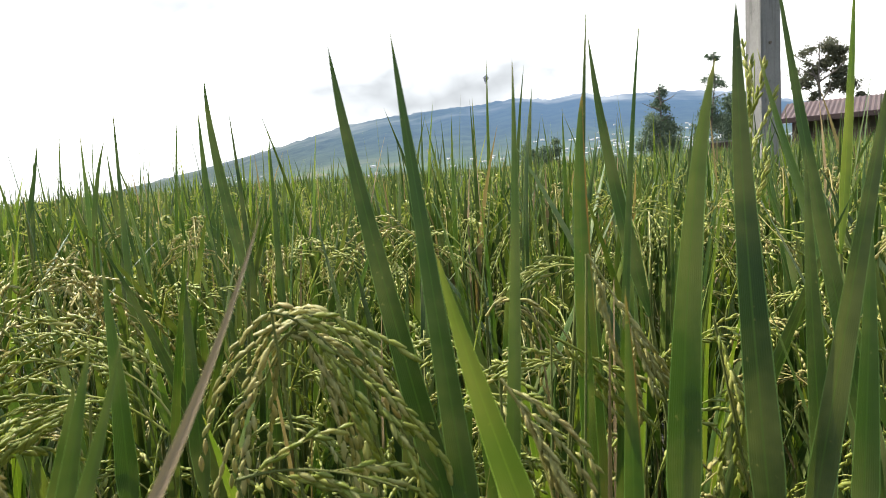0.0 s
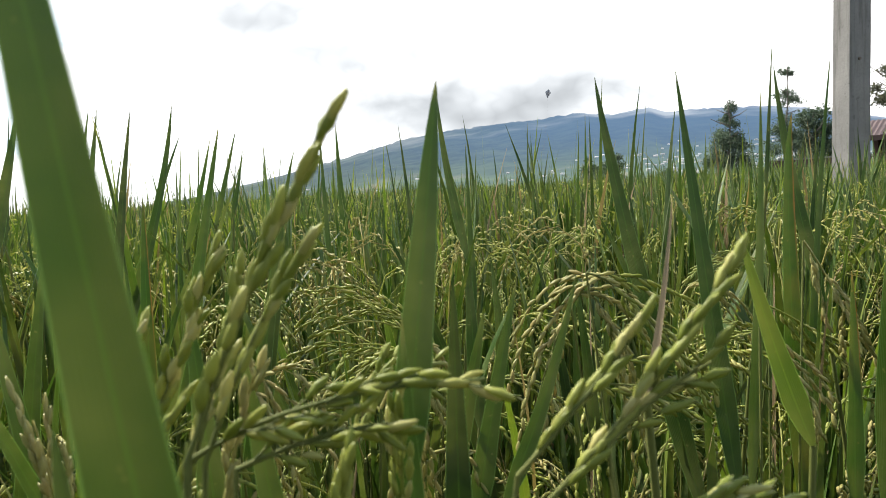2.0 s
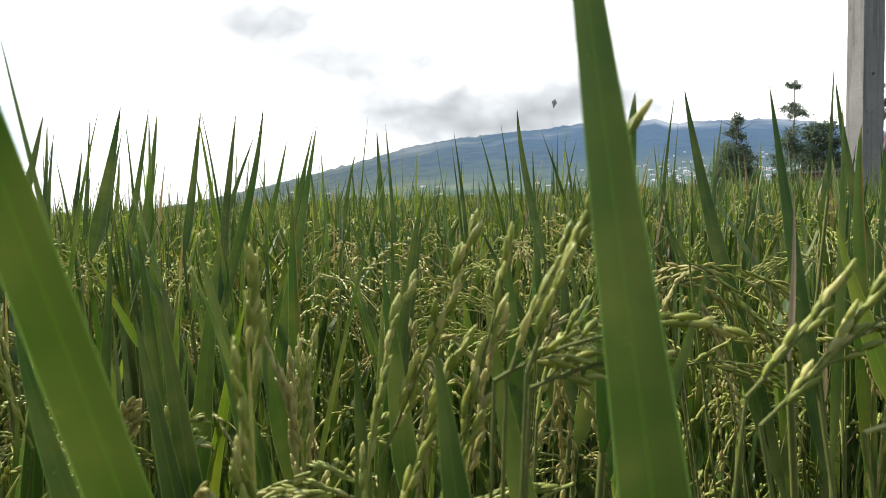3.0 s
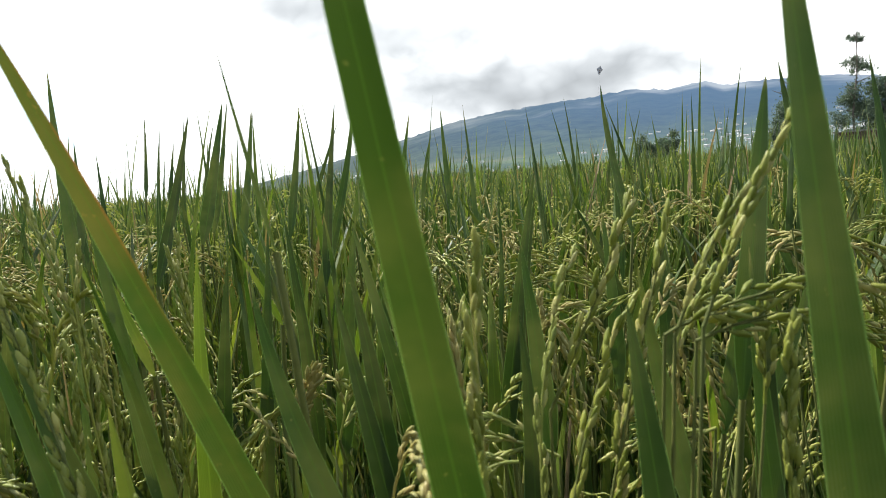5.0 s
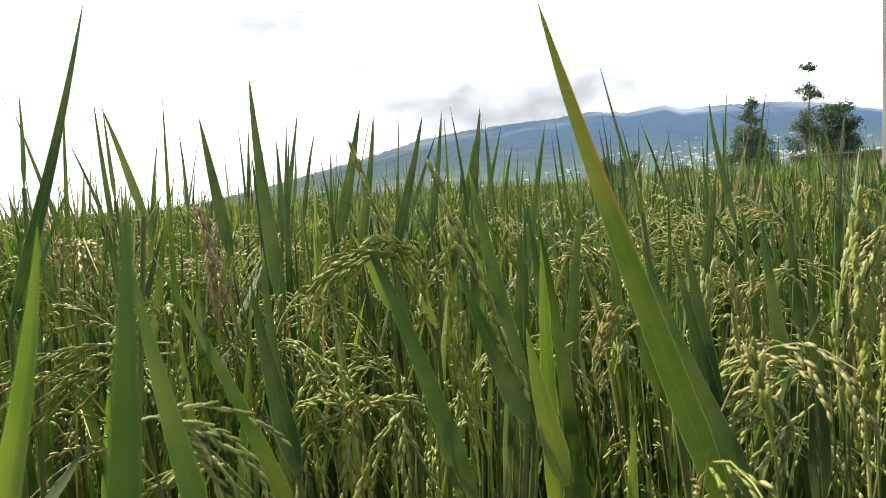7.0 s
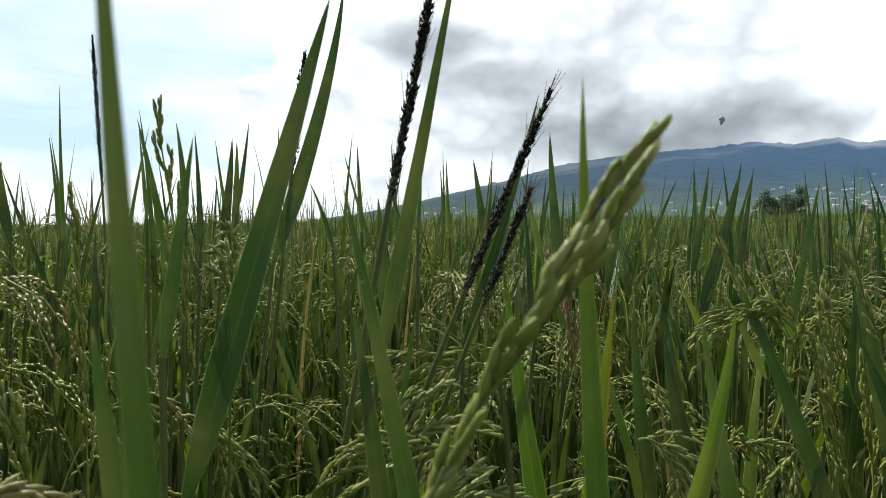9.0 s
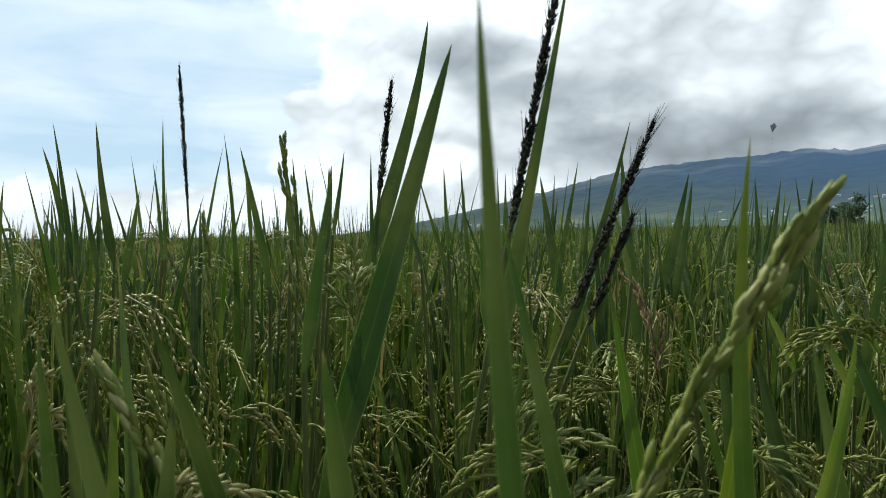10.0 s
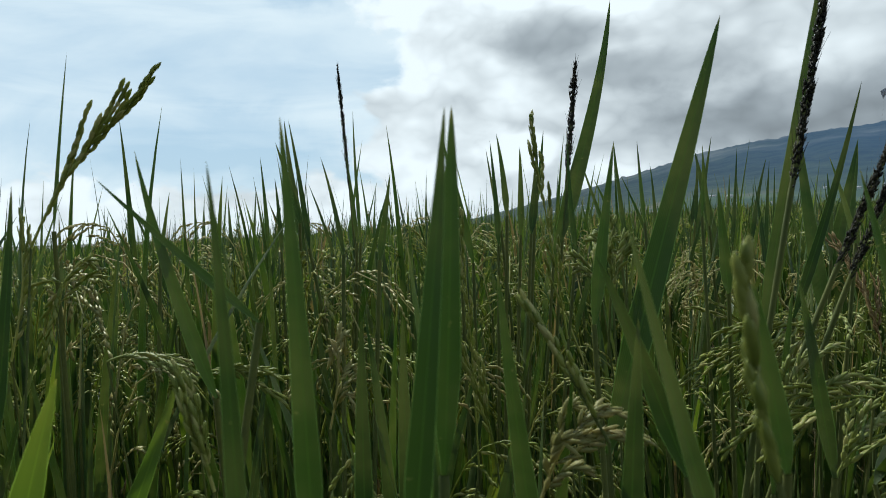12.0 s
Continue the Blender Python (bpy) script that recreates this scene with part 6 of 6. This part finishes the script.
    blade(p, (-0.1617, 0.2165, 0.7547), (-0.1504, 0.2212, 0.8008), (-0.1416, 0.2255, 0.8438), 0.0136, turn=25)
    blade(p, (-0.2792, 0.2434, 0.7329), (-0.2678, 0.2504, 0.8076), (-0.2545, 0.2581, 0.8891), 0.0148, turn=12)
    blade(p, (-0.2832, 0.2383, 0.7032), (-0.2693, 0.2486, 0.8139), (-0.2534, 0.2579, 0.9081), 0.0151, turn=28)
    blade(p, (-0.1471, 0.1971, 0.7432), (-0.1367, 0.2030, 0.8026), (-0.1242, 0.2091, 0.8611), 0.0131, turn=19)
    blade(p, (-0.2448, 0.1371, 0.7530), (-0.2505, 0.1412, 0.8152), (-0.2561, 0.1445, 0.8666), 0.0146, turn=31)
    blade(p, (-0.3190, 0.1861, 0.7291), (-0.3349, 0.1908, 0.8155), (-0.3475, 0.1941, 0.8791), 0.0148, turn=30)
    blade(p, (-0.3370, 0.2413, 0.6887), (-0.3409, 0.2508, 0.8161), (-0.3416, 0.2579, 0.9082), 0.0139, RUSTY, turn=28)
    blade(p, (-0.3064, 0.1368, 0.7010), (-0.3303, 0.1414, 0.8065), (-0.3490, 0.1444, 0.8832), 0.0138, turn=33)
    blade(p, (-0.1322, 0.1654, 0.7699), (-0.1132, 0.1730, 0.8155), (-0.0981, 0.1803, 0.8675), 0.0092, turn=24)
    blade(p, (-0.2889, 0.2985, 0.7833), (-0.2854, 0.3032, 0.8405), (-0.2858, 0.3069, 0.8928), 0.0052, turn=15)
    ear(p, (-0.1806, 0.2960, 0.8131), (-0.2045, 0.2945, 0.8067), (-0.2276, 0.2922, 0.7925), 208, branches=5, reach=0.035, sag=0.1, per=14)
    ear(p, (-0.2976, 0.1319, 0.7754), (-0.2956, 0.1342, 0.8021), (-0.2919, 0.1368, 0.8282), 228, PALE, branches=6, reach=0.03, sag=-0.1, per=8, tight=0.5)
    ear(p, (-0.1887, 0.1890, 0.8048), (-0.1743, 0.1922, 0.8208), (-0.1789, 0.1870, 0.7626), 229, RIPE, branches=9, reach=0.05, sag=0.9, per=14)
    ear(p, (-0.2563, 0.1843, 0.7910), (-0.2436, 0.1878, 0.8175), (-0.2438, 0.1811, 0.7411), 240, RIPE, branches=9, reach=0.055, sag=0.9, per=14)
    ear(p, (-0.3577, 0.1223, 0.7672), (-0.3529, 0.1246, 0.7878), (-0.3503, 0.1260, 0.8015), 248, PALE, branches=4, reach=0.03, sag=0.4, per=14)
    p = rice_plant(-0.24, 0.48)
    blade(p, (-0.1706, 0.4949, 0.8388), (-0.1892, 0.5033, 0.9302), (-0.1960, 0.5094, 0.9938), 0.0112, turn=27)
    blade(p, (-0.1754, 0.5937, 0.7709), (-0.1780, 0.6030, 0.8648), (-0.1804, 0.6126, 0.9614), 0.0094, turn=10)
    blade(p, (-0.1424, 0.4397, 0.7267), (-0.1430, 0.4455, 0.7853), (-0.1491, 0.4520, 0.8522), 0.0141, turn=27)
    blade(p, (-0.2396, 0.4865, 0.7292), (-0.2481, 0.4906, 0.7731), (-0.2565, 0.4946, 0.8171), 0.0122, YOUNG, turn=25)
    ear(p, (-0.1884, 0.3919, 0.7692), (-0.2317, 0.3940, 0.8065), (-0.2900, 0.3905, 0.7944), 205, branches=7, reach=0.06, sag=0.2, per=14)
    ear(p, (-0.1829, 0.3719, 0.7679), (-0.2312, 0.3726, 0.7939), (-0.2849, 0.3694, 0.7823), 206, branches=7, reach=0.06, sag=0.2, per=14)
    ear(p, (-0.1893, 0.4132, 0.7820), (-0.2422, 0.4148, 0.8180), (-0.3007, 0.4129, 0.8215), 207, branches=7, reach=0.06, sag=0.3, per=14)
    p = rice_plant(0.00, 0.00)
    ear(p, (-0.1194, 0.0452, 0.8273), (-0.0961, 0.0499, 0.8518), (-0.0711, 0.0555, 0.8844), 221, single=True, branches=15, reach=0.012, sag=-0.05, per=2, tight=0.34)
    ear(p, (-0.1025, 0.0484, 0.8423), (-0.0912, 0.0506, 0.8527), (-0.0782, 0.0527, 0.8606), 223, single=True, branches=6, reach=0.012, sag=0, per=2)
    ear(p, (-0.0922, 0.0416, 0.8271), (-0.0797, 0.0435, 0.8300), (-0.0616, 0.0460, 0.8310), 224, branches=9, reach=0.012, sag=0, per=3)
    p = rice_plant(0.00, 0.24)
    blade(p, (-0.0058, 0.3277, 0.6768), (-0.0477, 0.3442, 0.8580), (-0.0693, 0.3555, 0.9792), 0.0183, turn=4)
    blade(p, (-0.0040, 0.2712, 0.7231), (-0.0180, 0.2839, 0.8552), (-0.0304, 0.2949, 0.9702), 0.0145, turn=4)
    blade(p, (0.0174, 0.2291, 0.7726), (-0.0002, 0.2339, 0.8271), (-0.0136, 0.2387, 0.8799), 0.0144, YOUNG, turn=6)
    blade(p, (0.0074, 0.2880, 0.7109), (0.0178, 0.3023, 0.8500), (0.0226, 0.3134, 0.9596), 0.0087, turn=19)
    blade(p, (0.0645, 0.3502, 0.6580), (0.0610, 0.3691, 0.8483), (0.0658, 0.3794, 0.9500), 0.0173, RUSTY, turn=19)
    blade(p, (0.0912, 0.3041, 0.6901), (0.1028, 0.3209, 0.8531), (0.1209, 0.3319, 0.9565), 0.0216, turn=22)
    blade(p, (-0.0786, 0.1324, 0.8262), (-0.0669, 0.1585, 0.8611), (-0.0573, 0.1837, 0.9004), 0.0036, DRY, turn=18)
    blade(p, (0.0642, 0.2855, 0.7068), (0.0663, 0.2918, 0.7843), (0.0665, 0.2971, 0.8507), 0.0128, RUSTY, turn=19)
    ear(p, (-0.0537, 0.3031, 0.8355), (-0.0847, 0.3026, 0.8426), (-0.1162, 0.2943, 0.7715), 201, RIPE, single=True, branches=8, reach=0.06, sag=0.9, per=15)
    ear(p, (-0.0930, 0.3016, 0.8353), (-0.0749, 0.3018, 0.8303), (-0.0616, 0.2958, 0.7656), 202, RIPE, single=True, branches=8, reach=0.06, sag=1, per=15)
    ear(p, (-0.0855, 0.2737, 0.8556), (-0.0583, 0.2728, 0.8360), (-0.0201, 0.2689, 0.7821), 203, single=True, branches=9, reach=0.045, sag=0.25, per=12)
    ear(p, (-0.0960, 0.2472, 0.7957), (-0.0654, 0.2486, 0.7978), (-0.0310, 0.2489, 0.7879), 204, single=True, branches=6, reach=0.04, sag=0.1, per=10)
    ear(p, (0.0578, 0.3404, 0.8647), (0.0753, 0.3378, 0.8321), (0.0911, 0.3343, 0.7910), 209, RIPE, branches=7, reach=0.04, sag=0.2, per=14)
    ear(p, (0.0386, 0.3455, 0.8219), (0.0630, 0.3449, 0.8071), (0.0814, 0.3440, 0.7913), 211, branches=6, reach=0.04, sag=0.2, per=14)
    ear(p, (0.0081, 0.2740, 0.8226), (0.0198, 0.2722, 0.8008), (0.0275, 0.2694, 0.7698), 214, RIPE, branches=7, reach=0.04, sag=0.2, per=14)
    p = rice_plant(0.00, 0.48)
    blade(p, (0.0793, 0.4652, 0.8972), (0.0840, 0.4716, 0.9594), (0.0891, 0.4781, 1.0225), 0.0043, turn=14)
    blade(p, (0.0790, 0.3873, 0.6453), (0.0950, 0.4088, 0.8546), (0.1109, 0.4239, 0.9999), 0.0073, turn=5)
    blade(p, (-0.0674, 0.4079, 0.6820), (-0.0735, 0.4166, 0.7713), (-0.0831, 0.4236, 0.8450), 0.0124, turn=8)
    ear(p, (0.0607, 0.4036, 0.7915), (0.0450, 0.4030, 0.7917), (0.0253, 0.4014, 0.7832), 210, PALE, branches=5, reach=0.04, sag=0.1, per=14)
    ear(p, (0.0077, 0.4539, 0.8115), (0.0257, 0.4552, 0.8183), (0.0261, 0.4490, 0.7557), 215, RIPE, branches=8, reach=0.05, sag=0.8, per=14)
    ear(p, (0.0977, 0.5095, 0.8306), (0.0653, 0.5089, 0.8369), (0.0385, 0.5067, 0.8255), 216, PALE, branches=6, reach=0.045, sag=0.3, per=14)
    p = rice_plant(0.24, 0.24)
    blade(p, (0.1245, 0.2763, 0.7006), (0.1187, 0.2930, 0.8703), (0.1192, 0.3036, 0.9759), 0.0183, turn=14)
    blade(p, (0.1266, 0.2677, 0.7149), (0.1583, 0.2830, 0.8556), (0.1821, 0.2939, 0.9553), 0.0165, turn=24)
    blade(p, (0.1571, 0.2987, 0.7117), (0.1558, 0.3093, 0.8176), (0.1561, 0.3187, 0.9116), 0.0162, turn=25)
    blade(p, (0.1715, 0.2999, 0.7178), (0.1796, 0.3088, 0.8035), (0.1848, 0.3173, 0.8864), 0.0157, turn=13)
    ear(p, (0.1204, 0.3393, 0.8294), (0.1276, 0.3355, 0.7888), (0.1326, 0.3308, 0.7398), 212, branches=8, reach=0.045, sag=0.2, per=14)
    p = rice_plant(0.24, 0.48)
    blade(p, (0.1212, 0.4575, 0.8047), (0.1003, 0.4670, 0.9076), (0.0891, 0.4760, 1.0013), 0.0133, turn=5)
    blade(p, (0.2559, 0.4045, 0.7256), (0.2107, 0.4168, 0.8658), (0.1828, 0.4268, 0.9764), 0.0133, turn=23)
    blade(p, (0.2846, 0.5168, 0.8325), (0.2990, 0.5299, 0.9576), (0.3070, 0.5388, 1.0440), 0.0105, YOUNG, turn=18)
    blade(p, (0.2211, 0.3613, 0.7090), (0.1944, 0.3766, 0.8724), (0.1769, 0.3900, 1.0138), 0.0141, turn=9)
    ear(p, (0.2109, 0.5149, 0.8412), (0.2207, 0.5235, 0.9232), (0.2269, 0.5300, 0.9858), 213, branches=9, reach=0.05, sag=0, per=14)


def build_weeds():
    barnyard_grass((-0.6530, -0.1056, 0.8786), (-0.6111, -0.0898, 0.9865), 0.0048)
    barnyard_grass((-0.6463, -0.0923, 0.8717), (-0.6226, -0.0832, 0.9359), 0.0042)
    barnyard_grass((-0.6720, -0.1560, 0.9250), (-0.6500, -0.1430, 1.0580), 0.0048)
    barnyard_grass((-0.8931, 0.0972, 0.9657), (-0.8833, 0.1045, 1.0788), 0.009)
    barnyard_grass((-1.3442, 0.2874, 0.9793), (-1.3595, 0.2871, 1.1901), 0.007)


build_foreground()
build_weeds()


build_near()
build_field()
